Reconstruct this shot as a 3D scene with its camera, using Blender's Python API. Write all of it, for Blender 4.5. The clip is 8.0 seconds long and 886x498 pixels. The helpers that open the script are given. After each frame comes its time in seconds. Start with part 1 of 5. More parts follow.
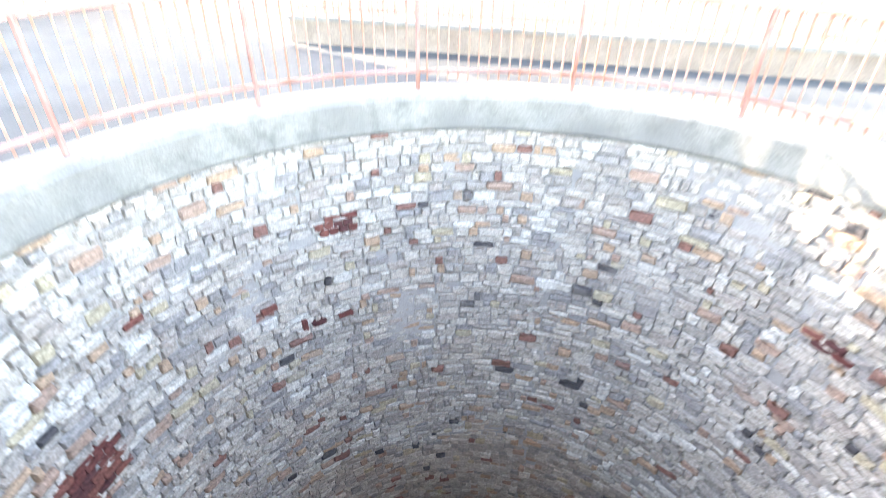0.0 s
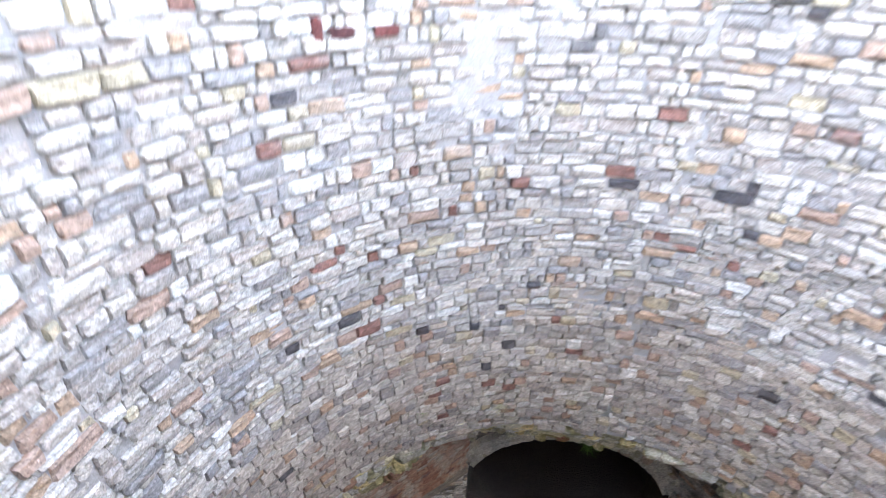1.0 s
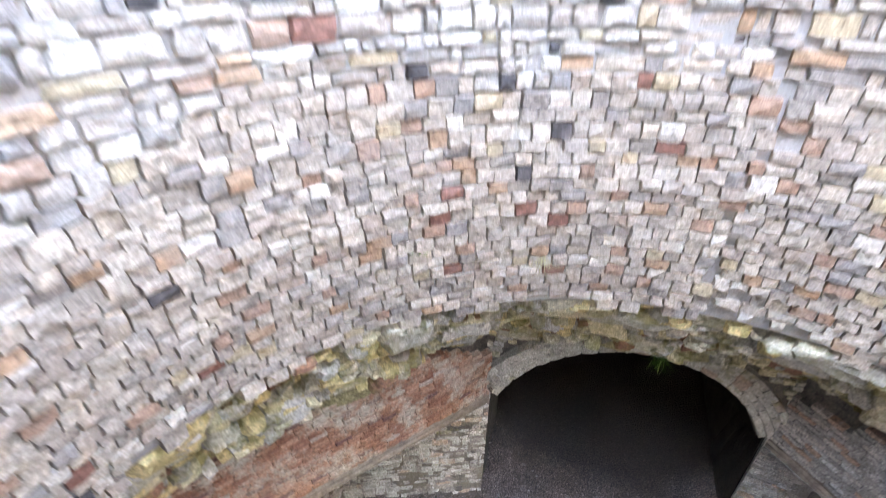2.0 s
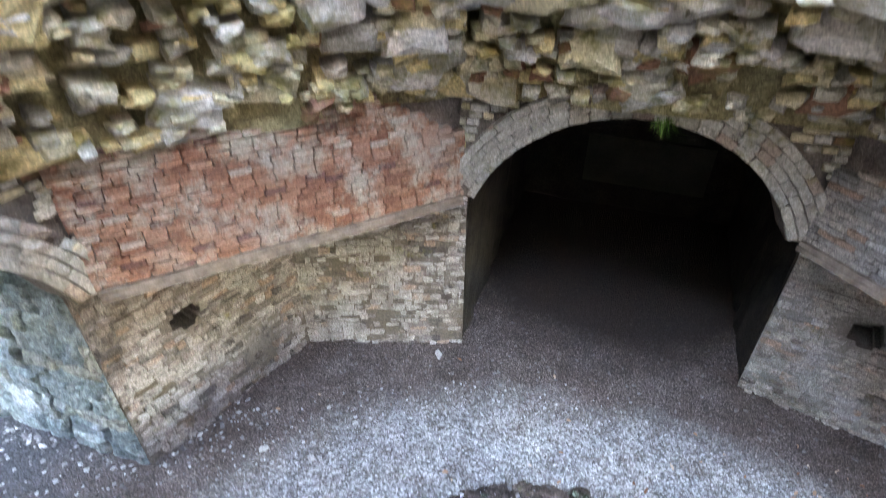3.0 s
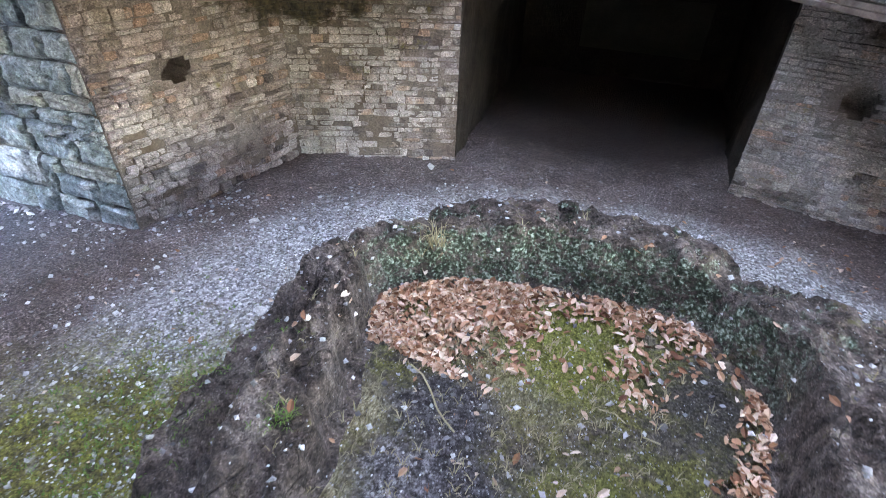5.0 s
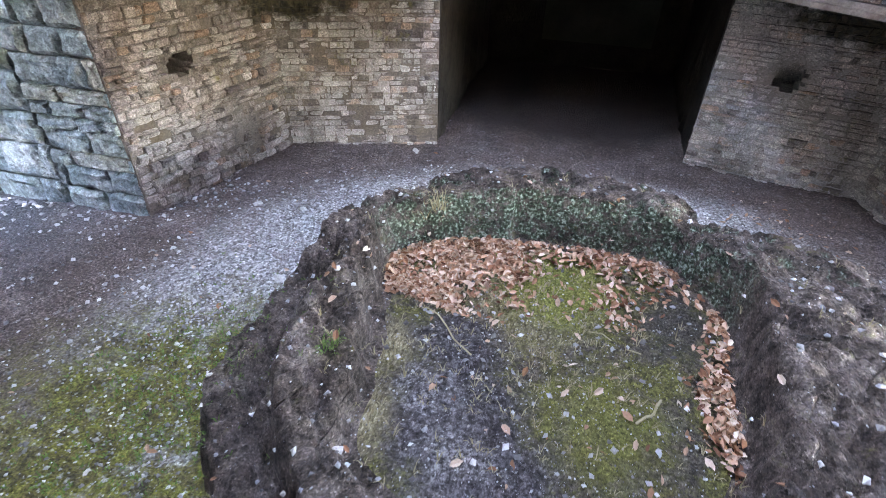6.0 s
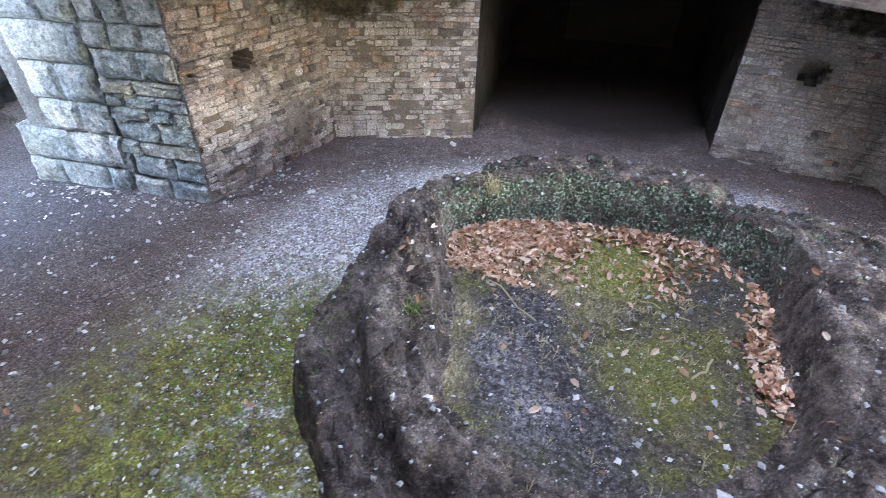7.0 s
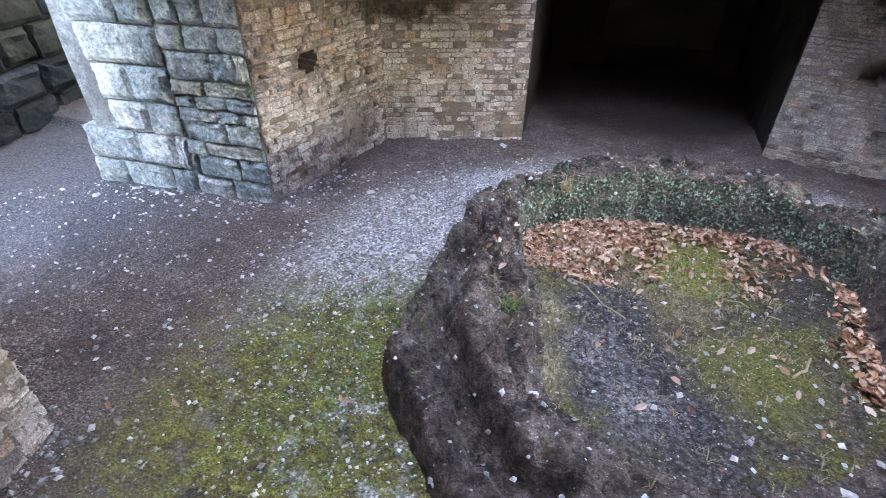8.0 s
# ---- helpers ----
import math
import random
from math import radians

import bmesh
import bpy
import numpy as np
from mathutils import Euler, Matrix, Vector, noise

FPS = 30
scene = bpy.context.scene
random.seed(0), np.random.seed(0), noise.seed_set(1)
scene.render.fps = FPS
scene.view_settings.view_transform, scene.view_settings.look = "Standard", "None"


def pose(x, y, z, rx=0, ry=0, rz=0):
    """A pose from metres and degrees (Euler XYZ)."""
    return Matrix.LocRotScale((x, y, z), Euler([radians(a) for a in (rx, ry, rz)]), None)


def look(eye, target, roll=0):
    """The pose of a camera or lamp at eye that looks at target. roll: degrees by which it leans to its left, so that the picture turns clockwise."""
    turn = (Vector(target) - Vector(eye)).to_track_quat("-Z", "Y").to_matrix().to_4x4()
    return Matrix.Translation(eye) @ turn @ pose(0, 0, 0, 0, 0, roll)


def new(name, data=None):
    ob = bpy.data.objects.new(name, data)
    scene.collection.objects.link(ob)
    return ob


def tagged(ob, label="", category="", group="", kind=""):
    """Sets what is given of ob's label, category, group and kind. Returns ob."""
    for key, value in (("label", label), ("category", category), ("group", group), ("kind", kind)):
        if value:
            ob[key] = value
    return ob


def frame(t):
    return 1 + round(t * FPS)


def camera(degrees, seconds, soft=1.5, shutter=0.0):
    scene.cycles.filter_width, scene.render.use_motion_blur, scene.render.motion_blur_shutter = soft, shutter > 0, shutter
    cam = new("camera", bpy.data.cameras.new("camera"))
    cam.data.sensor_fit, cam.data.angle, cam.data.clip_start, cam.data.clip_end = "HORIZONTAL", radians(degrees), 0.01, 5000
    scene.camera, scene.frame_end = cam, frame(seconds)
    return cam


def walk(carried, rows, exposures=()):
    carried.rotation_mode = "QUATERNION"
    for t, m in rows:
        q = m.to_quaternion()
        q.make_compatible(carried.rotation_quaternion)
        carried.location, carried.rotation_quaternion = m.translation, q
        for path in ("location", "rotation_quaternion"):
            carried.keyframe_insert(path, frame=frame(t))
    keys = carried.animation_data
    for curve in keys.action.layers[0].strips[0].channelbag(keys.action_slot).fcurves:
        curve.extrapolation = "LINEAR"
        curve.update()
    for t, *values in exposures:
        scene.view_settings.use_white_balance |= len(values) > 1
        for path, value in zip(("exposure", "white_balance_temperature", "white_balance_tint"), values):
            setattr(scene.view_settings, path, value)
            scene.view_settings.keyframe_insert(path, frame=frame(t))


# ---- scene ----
cam = camera(82.07, 8.0, soft=0.75, shutter=0.4)
PATH = [
    (0.0, -0.023, -2.323, 16.74, 57.12, -1.2, 15.05),
    (0.5, -0.627, -1.873, 14.529, 57.38, -1.29, 14.28),
    (1.0, -1.286, -1.419, 12.622, 57.16, -1.44, 13.69),
    (1.2, -1.601, -1.252, 11.972, 57.3, -1.46, 13.27),
    (2.3, -1.055, -0.224, 8.293, 56.17, -0.64, 17.93),
    (2.5, -0.799, -0.362, 7.652, 55.95, -0.63, 18.81),
    (3.0, -0.168, -0.735, 6.22, 55.97, -0.27, 20.97),
    (3.5, 0.049, -1.082, 5.018, 54.83, -1.14, 21.74),
    (4.0, 0.243, -1.423, 4.103, 53.88, -1.77, 22.15),
    (4.5, 0.479, -1.79, 3.873, 53.97, -1.61, 22.27),
    (6.0, 0.37, -3.101, 3.909, 54.41, -1.49, 16.34),
    (6.5, 0.16, -3.478, 3.982, 54.52, -1.49, 15.33),
    (7.0, -0.074, -3.767, 3.926, 54.74, -1.3, 16.65),
    (7.5, -0.477, -3.969, 3.834, 54.99, -1.22, 17.2),
    (8.0, -0.808, -4.049, 3.864, 55.27, -0.9, 17.52),
]
walk(cam, [(t, pose(x, y, z, rx, ry, rz)) for t, x, y, z, rx, ry, rz in PATH],
     exposures=[(0.0, 4.5, 8700, 16), (0.5, 5.2, 9000, 18), (1.0, 5.85, 9000, 20), (1.2, 6.05, 9100, 20), (2.3, 7.2, 9000, 20), (3.0, 7.3, 8500, 18),
                (3.5, 7.08, 7900, 18), (4.5, 7.13, 8150, 22), (6.0, 7.13, 8250, 25), (8.0, 7.12, 8350, 26)])

# ---------------------------------------------------------------- light
SUN_ELEV, SUN_FROM = radians(22), Vector((-0.927, 0.375))
world = bpy.data.worlds.new("daylight")
scene.world = world
world.use_nodes = True
_sky = world.node_tree.nodes.new("ShaderNodeTexSky")
_sky.sky_type, _sky.sun_disc = "NISHITA", False
_sky.sun_elevation, _sky.sun_rotation = SUN_ELEV, math.atan2(SUN_FROM.x, SUN_FROM.y)
world.node_tree.links.new(_sky.outputs[0], world.node_tree.nodes["Background"].inputs[0])
world.node_tree.nodes["Background"].inputs[1].default_value = 0.15
_sun = bpy.data.lights.new("sun", "SUN")
_sun.energy, _sun.angle, _sun.color = 2.6, radians(0.5), (1.0, 0.94, 0.84)
new("sun", _sun).matrix_world = look((SUN_FROM.x * 40, SUN_FROM.y * 40, 40 * math.tan(SUN_ELEV) + 12), (0, 0, 12))


# ---------------------------------------------------------------- materials
class Nodes:
    """A short way to write node materials."""

    def __init__(self, name, rough=0.85):
        self.mat = bpy.data.materials.new(name)
        self.mat.use_nodes = True
        self.t = self.mat.node_tree
        self.bsdf = self.t.nodes["Principled BSDF"]
        self.bsdf.inputs["Roughness"].default_value = rough
        self.bsdf.inputs["Specular IOR Level"].default_value = 0.3
        self.pos = self.t.nodes.new("ShaderNodeNewGeometry").outputs["Position"]

    def put(self, node, socket, value):
        if hasattr(value, "is_output"):
            self.t.links.new(value, node.inputs[socket])
        else:
            node.inputs[socket].default_value = value

    def noise(self, scale, detail=4.0, rough=0.55, coord=None, stretch=None):
        n = self.t.nodes.new("ShaderNodeTexNoise")
        n.inputs["Scale"].default_value = scale
        n.inputs["Detail"].default_value = detail
        n.inputs["Roughness"].default_value = rough
        c = coord or self.pos
        if stretch:
            m = self.t.nodes.new("ShaderNodeMapping")
            m.inputs["Scale"].default_value = stretch
            self.t.links.new(c, m.inputs["Vector"])
            c = m.outputs[0]
        self.t.links.new(c, n.inputs["Vector"])
        return n.outputs["Fac"]

    def cells(self, scale, feature="F1", out="Distance", coord=None):
        n = self.t.nodes.new("ShaderNodeTexVoronoi")
        n.feature = feature
        n.inputs["Scale"].default_value = scale
        self.t.links.new(coord or self.pos, n.inputs["Vector"])
        return n.outputs[out]

    def grit(self, col, scale, lo=0.4, hi=2.0, amount=0.8):
        """Single grains, a few dark and a few pale."""
        g = self.ramp(self.cells(scale, out="Color"), [(0.05, lo), (0.4, 0.85), (0.75, 1.1), (0.95, hi)])
        return self.mix(amount, col, g, "MULTIPLY")

    def ramp(self, fac, stops, hard=False):
        n = self.t.nodes.new("ShaderNodeValToRGB")
        n.color_ramp.interpolation = "CONSTANT" if hard else "LINEAR"
        e = n.color_ramp.elements
        while len(e) < len(stops):
            e.new(0.5)
        for el, (p, c) in zip(e, stops):
            el.position = p
            el.color = (c, c, c, 1) if isinstance(c, (int, float)) else (*c, 1)
        self.put(n, 0, fac)
        return n.outputs[0]

    def mix(self, fac, a, b, kind="MIX"):
        n = self.t.nodes.new("ShaderNodeMix")
        n.data_type, n.blend_type = "RGBA", kind
        for s, v in ((0, fac), (6, a), (7, b)):
            if isinstance(v, tuple):
                v = (*v, 1)
            self.put(n, s, v)
        return n.outputs[2]

    def math(self, op, a, b=0.0, c=0.0):
        n = self.t.nodes.new("ShaderNodeMath")
        n.operation = op
        for i, v in enumerate((a, b, c)):
            self.put(n, i, v)
        return n.outputs[0]

    def xyz(self):
        n = self.t.nodes.new("ShaderNodeSeparateXYZ")
        self.t.links.new(self.pos, n.inputs[0])
        return n.outputs

    def disc(self, cx, cy, r0, r1, wobble=0.6, scale=1.6):
        """1 inside r0 of the spot, 0 beyond r1, with a ragged edge."""
        x, y, _ = self.xyz()
        d = self.math("SQRT", self.math("ADD", self.math("POWER", self.math("SUBTRACT", x, cx), 2.0),
                                        self.math("POWER", self.math("SUBTRACT", y, cy), 2.0)))
        d = self.math("ADD", d, self.math("MULTIPLY", self.math("SUBTRACT", self.noise(scale, 5.0, 0.65), 0.5), wobble * 2))
        n = self.t.nodes.new("ShaderNodeMapRange")
        for s, v in ((0, d), (1, r1), (2, r0)):
            self.put(n, s, v)
        return n.outputs[0]

    def soot_shaded(self, col, spot):
        """A ragged black sooty, damp stain round one spot, soffit shade painted in."""
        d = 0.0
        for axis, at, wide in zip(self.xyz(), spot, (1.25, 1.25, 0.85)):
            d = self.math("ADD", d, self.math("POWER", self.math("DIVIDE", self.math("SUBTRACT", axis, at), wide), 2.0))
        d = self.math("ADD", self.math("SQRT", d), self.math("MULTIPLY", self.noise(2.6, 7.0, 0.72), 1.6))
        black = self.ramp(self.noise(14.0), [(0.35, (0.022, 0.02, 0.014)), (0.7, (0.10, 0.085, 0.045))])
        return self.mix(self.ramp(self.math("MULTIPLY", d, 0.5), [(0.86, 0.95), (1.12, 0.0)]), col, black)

    def each(self, by):
        if by == "island":
            return self.t.nodes.new("ShaderNodeNewGeometry").outputs["Random Per Island"]
        return self.t.nodes.new("ShaderNodeObjectInfo").outputs["Random"]

    def finish(self, colour, height=None, strength=0.5, distance=0.02):
        self.put(self.bsdf, "Base Color", colour)
        if height is not None:
            b = self.t.nodes.new("ShaderNodeBump")
            b.inputs["Strength"].default_value = strength
            b.inputs["Distance"].default_value = distance
            self.put(b, "Height", height)
            self.t.links.new(b.outputs[0], self.bsdf.inputs["Normal"])
        return self.mat


def masonry(name, stops, by, streak=None, dirt=(0.16, 0.14, 0.13), dirt_from=0.55, moss=0.0, fine=26.0, bump=0.6, wash=None, wash_at=0.6, rough_grain=False, soot_shade=None):
    """Stones or bricks: one colour to each piece, with grain, stains, and moss or lime wash where the wall has it."""
    n = Nodes(name, 0.88)
    col = n.ramp(n.each(by), stops, hard=True)
    grain = n.noise(fine, 6.0, 0.7)
    col = n.mix(0.75, col, n.ramp(grain, [(0.3, 0.4), (0.5, 0.9), (0.7, 1.4)]), "MULTIPLY")
    col = n.mix(n.ramp(n.noise(1.1, 6.0, 0.62), [(dirt_from, 0.0), (dirt_from + 0.22, 0.75)]), col, dirt)
    if wash:
        col = n.mix(n.ramp(n.noise(1.5, 7.0, 0.72, stretch=(1.0, 1.0, 0.9)), [(wash_at - 0.05, 0.0), (wash_at + 0.06, 0.85)]), col,
                    n.mix(0.8, wash, n.ramp(n.noise(fine, 6.0, 0.75), [(0.3, 0.6), (0.7, 1.2)]), "MULTIPLY"))
    if streak:
        col = n.mix(n.ramp(n.noise(1.3, 7.0, 0.7, stretch=(1.0, 1.0, 0.3)), [(0.5, 0.0), (0.66, 0.85)]), col, streak)
    if rough_grain:
        pits = n.noise(fine * 1.9, 6.0, 0.8)
        col = n.mix(0.9, col, n.ramp(pits, [(0.36, 0.3), (0.47, 0.85), (0.55, 1.1), (0.66, 1.7)]), "MULTIPLY")
        col = n.mix(n.ramp(n.noise(4.2, 7.0, 0.78), [(0.56, 0.0), (0.64, 0.75)]), col, n.mix(0.5, col, (0.06, 0.05, 0.045)))
        col = n.mix(n.ramp(n.noise(3.1, 7.0, 0.8), [(0.57, 0.0), (0.66, 0.6)]), col, (0.50, 0.47, 0.43))
        grain = n.math("ADD", grain, pits)
    col = n.grit(col, 75.0, 0.45, 1.6, 0.7)
    if moss:
        col = n.mix(n.ramp(n.noise(2.3, 6.0, 0.7), [(0.62 - moss * 0.3, 0.0), (0.74 - moss * 0.2, 0.8)]), col,
                    n.ramp(n.noise(9.0), [(0.3, (0.07, 0.08, 0.02)), (0.6, (0.26, 0.23, 0.07)), (0.8, (0.42, 0.34, 0.13))]))
    if soot_shade:
        col = n.soot_shaded(col, soot_shade)
    return n.finish(col, n.math("ADD", grain, n.math("MULTIPLY", n.noise(7.0, 5.0, 0.7), 1.5)), bump, 0.02)


def plain(name, dark, light, scale=8.0, rough=0.85, bump=0.5, fine=45.0, distance=0.02, metal=0.0, stain=None, soot_shade=None):
    n = Nodes(name, rough)
    n.bsdf.inputs["Metallic"].default_value = metal
    col = n.ramp(n.noise(scale, 6.0, 0.65), [(0.3, dark), (0.7, light)])
    g = n.noise(fine, 5.0, 0.7)
    col = n.mix(0.6, col, n.ramp(g, [(0.3, 0.5), (0.7, 1.25)]), "MULTIPLY")
    if distance > 0.03:
        col = n.grit(col, 70.0, 0.4, 1.8, 0.8)
    if stain:
        col = n.mix(n.ramp(n.noise(scale * 0.25, 5.0, 0.6), [(0.5, 0.0), (0.66, 0.8)]), col, stain)
    if soot_shade:
        col = n.soot_shaded(col, soot_shade)
    return n.finish(col, n.math("ADD", g, n.noise(scale)), bump, distance)


SHAFT = [(0.0, (0.46, 0.42, 0.38)), (0.16, (0.51, 0.46, 0.405)), (0.32, (0.37, 0.335, 0.305)), (0.46, (0.53, 0.485, 0.43)), (0.62, (0.42, 0.365, 0.325)),
         (0.70, (0.32, 0.30, 0.29)), (0.79, (0.62, 0.59, 0.54)), (0.86, (0.45, 0.31, 0.22)), (0.90, (0.41, 0.28, 0.22)), (0.945, (0.47, 0.40, 0.29)),
         (0.976, (0.26, 0.13, 0.105)), (0.988, (0.08, 0.075, 0.08))]
NICHE = [(0.0, (0.325, 0.295, 0.268)), (0.18, (0.235, 0.205, 0.185)), (0.34, (0.38, 0.34, 0.305)), (0.52, (0.28, 0.24, 0.21)), (0.68, (0.19, 0.165, 0.15)), (0.8, (0.32, 0.23, 0.175)), (0.87, (0.105, 0.092, 0.085)), (0.93, (0.44, 0.42, 0.39))]
BRICK = [(0.0, (0.33, 0.155, 0.095)), (0.2, (0.39, 0.20, 0.13)), (0.45, (0.29, 0.135, 0.085)), (0.65, (0.43, 0.235, 0.16)), (0.88, (0.47, 0.37, 0.30)), (0.93, (0.2, 0.10, 0.08))]
ARCH = [(0.0, (0.42, 0.385, 0.33)), (0.3, (0.38, 0.345, 0.295)), (0.55, (0.45, 0.41, 0.35)), (0.9, (0.37, 0.28, 0.22))]
BLUE = [(0.0, (0.17, 0.215, 0.235)), (0.25, (0.22, 0.265, 0.28)), (0.5, (0.15, 0.195, 0.22)), (0.8, (0.22, 0.235, 0.225))]
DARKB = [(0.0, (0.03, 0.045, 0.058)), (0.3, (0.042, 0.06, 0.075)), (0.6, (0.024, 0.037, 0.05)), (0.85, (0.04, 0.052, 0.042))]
RUBBLE = [(0.0, (0.50, 0.46, 0.36)), (0.2, (0.58, 0.51, 0.34)), (0.4, (0.40, 0.37, 0.32)), (0.55, (0.6, 0.48, 0.25)), (0.7, (0.53, 0.50, 0.46)), (0.88, (0.27, 0.14, 0.09)), (0.94, (0.5, 0.48, 0.45))]


def pair(name, *a, **k):
    return {by: masonry(name + "_" + by, *a, by=by, **k) for by in ("island", "object")}


SHAFT_LOW = [(p_, tuple(q * w for q, w in zip(c, (0.92, 0.85, 0.80)))) for p_, c in SHAFT]
LOW_STONE = pair("lower_shaft_stone", SHAFT_LOW, dirt=(0.27, 0.25, 0.245), dirt_from=0.56, fine=22.0)
SHAFT_STONE = pair("shaft_stone", SHAFT, dirt=(0.38, 0.355, 0.33), dirt_from=0.56, fine=22.0)
NICHE_STONE = pair("niche_stone", [(q, tuple(1.25 * w * h for w, h in zip(c, (1.0, 0.95, 0.96)))) for q, c in NICHE], streak=(0.12, 0.09, 0.06), dirt=(0.10, 0.075, 0.05), dirt_from=0.56, moss=0.06, wash=(0.50, 0.455, 0.42), wash_at=0.55, rough_grain=True, bump=1.0, soot_shade=(-4.2, 4.4, 3.05))
PALE_NICHE = pair("pale_niche_stone", [(q, tuple(min(0.8, 1.6 * w * h) for w, h in zip(c, (0.98, 0.98, 1.0)))) for q, c in NICHE], streak=(0.17, 0.145, 0.115), dirt=(0.13, 0.11, 0.085), dirt_from=0.58, moss=0.06, wash=(0.60, 0.57, 0.53), wash_at=0.51, rough_grain=True, bump=1.0, soot_shade=(-4.2, 4.4, 3.05))
WASHED_STONE = pair("limewashed_stone", [(q, tuple(min(0.8, 2.3 * w) for w in c)) for q, c in NICHE], streak=(0.20, 0.185, 0.16), dirt=(0.14, 0.13, 0.12), dirt_from=0.6, moss=0.06, wash=(0.74, 0.72, 0.69), wash_at=0.49, rough_grain=True, bump=1.0, soot_shade=(3.9, 5.45, 3.15))
PANEL_BRICK = pair("panel_brick", BRICK, dirt=(0.40, 0.33, 0.27), dirt_from=0.54, wash=(0.52, 0.46, 0.37), wash_at=0.54)
GREY_PANEL = pair("grey_panel_brick", [(0.0, (0.30, 0.275, 0.25)), (0.3, (0.24, 0.22, 0.205)), (0.55, (0.36, 0.32, 0.28)), (0.8, (0.33, 0.22, 0.165)), (0.92, (0.42, 0.40, 0.37))], dirt=(0.16, 0.13, 0.09), dirt_from=0.58, rough_grain=True)
ARCH_BRICK = pair("arch_brick", ARCH, dirt=(0.22, 0.19, 0.13), dirt_from=0.56, moss=0.2)
BLUE_BLOCK = pair("blue_block", [(q, tuple(1.35 * w * h for w, h in zip(c, (1.04, 1.0, 0.92)))) for q, c in BLUE], streak=(0.12, 0.135, 0.13), dirt=(0.36, 0.41, 0.42), dirt_from=0.55, fine=9.0, bump=1.0, wash=(0.48, 0.51, 0.50), wash_at=0.56, rough_grain=True)
BLUE_MORTAR = plain("blue_grey_joint_mortar", (0.07, 0.078, 0.08), (0.27, 0.30, 0.30), 3.0, bump=1.0, fine=20.0, distance=0.05, stain=(0.05, 0.05, 0.045))
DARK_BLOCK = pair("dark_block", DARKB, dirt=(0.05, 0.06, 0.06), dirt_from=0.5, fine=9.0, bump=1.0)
RUBBLE_STONE = pair("rubble_stone", [(q, tuple(min(0.75, 1.25 * w) for w in c)) for q, c in RUBBLE], dirt=(0.26, 0.23, 0.13), dirt_from=0.6, moss=0.5, bump=0.9)
MORTAR = plain("old_lime_mortar", (0.34, 0.32, 0.31), (0.47, 0.45, 0.43), 3.0, stain=(0.27, 0.26, 0.26))
NICHE_MORTAR = plain("buff_mortar", (0.11, 0.09, 0.077), (0.32, 0.272, 0.24), 3.5, bump=1.0, fine=30.0, distance=0.04, stain=(0.13, 0.095, 0.06), soot_shade=(-4.2, 4.4, 3.05))
LIME_PLASTER = plain("grey_lime_plaster", (0.34, 0.325, 0.31), (0.66, 0.64, 0.61), 2.6, bump=1.0, fine=26.0, distance=0.04, stain=(0.19, 0.165, 0.13), soot_shade=(3.9, 5.45, 3.15))
EARTHY = plain("mossy_rubble_core", (0.17, 0.15, 0.075), (0.58, 0.49, 0.27), 4.0, bump=1.0, fine=18.0, distance=0.06)
# The unlit north tunnel's darkness is put into this colour; also soffits, wall cores.
SHADE_AND_CORE = plain("shade_and_core_stone", (0.02, 0.017, 0.014), (0.06, 0.05, 0.04), 3.0, bump=0.9, fine=14.0, distance=0.05)
PALE = plain("pale_old_plaster", (0.06, 0.06, 0.045), (0.10, 0.10, 0.075), 2.0)
CONCRETE = plain("weathered_concrete", (0.17, 0.17, 0.165), (0.32, 0.315, 0.30), 4.0, bump=0.6, stain=(0.15, 0.15, 0.15))
PAVING = plain("damp_terrace_paving", (0.045, 0.055, 0.062), (0.10, 0.112, 0.12), 0.9, bump=0.2, stain=(0.045, 0.05, 0.055))
RUST = plain("rusted_iron", (0.13, 0.095, 0.075), (0.32, 0.26, 0.21), 6.0, rough=0.8, bump=0.4)
RAIL_PAINT = plain("faded_red_paint", (0.30, 0.17, 0.155), (0.42, 0.26, 0.24), 9.0, rough=0.6, bump=0.2, stain=(0.2, 0.08, 0.05))
BAR_PAINT = plain("weathered_pink_paint", (0.30, 0.16, 0.13), (0.46, 0.30, 0.26), 9.0, rough=0.55, bump=0.2, stain=(0.3, 0.15, 0.1))
GREY_PAINT = plain("blue_grey_paint", (0.2, 0.24, 0.3), (0.3, 0.34, 0.4), 6.0, rough=0.6, bump=0.1)
BROWN_WALL = plain("brown_sandstone", (0.22, 0.18, 0.155), (0.34, 0.29, 0.25), 2.2, bump=0.6)
WHITE_STONE = plain("white_limestone", (0.42, 0.41, 0.38), (0.62, 0.60, 0.57), 12.0, bump=0.4)


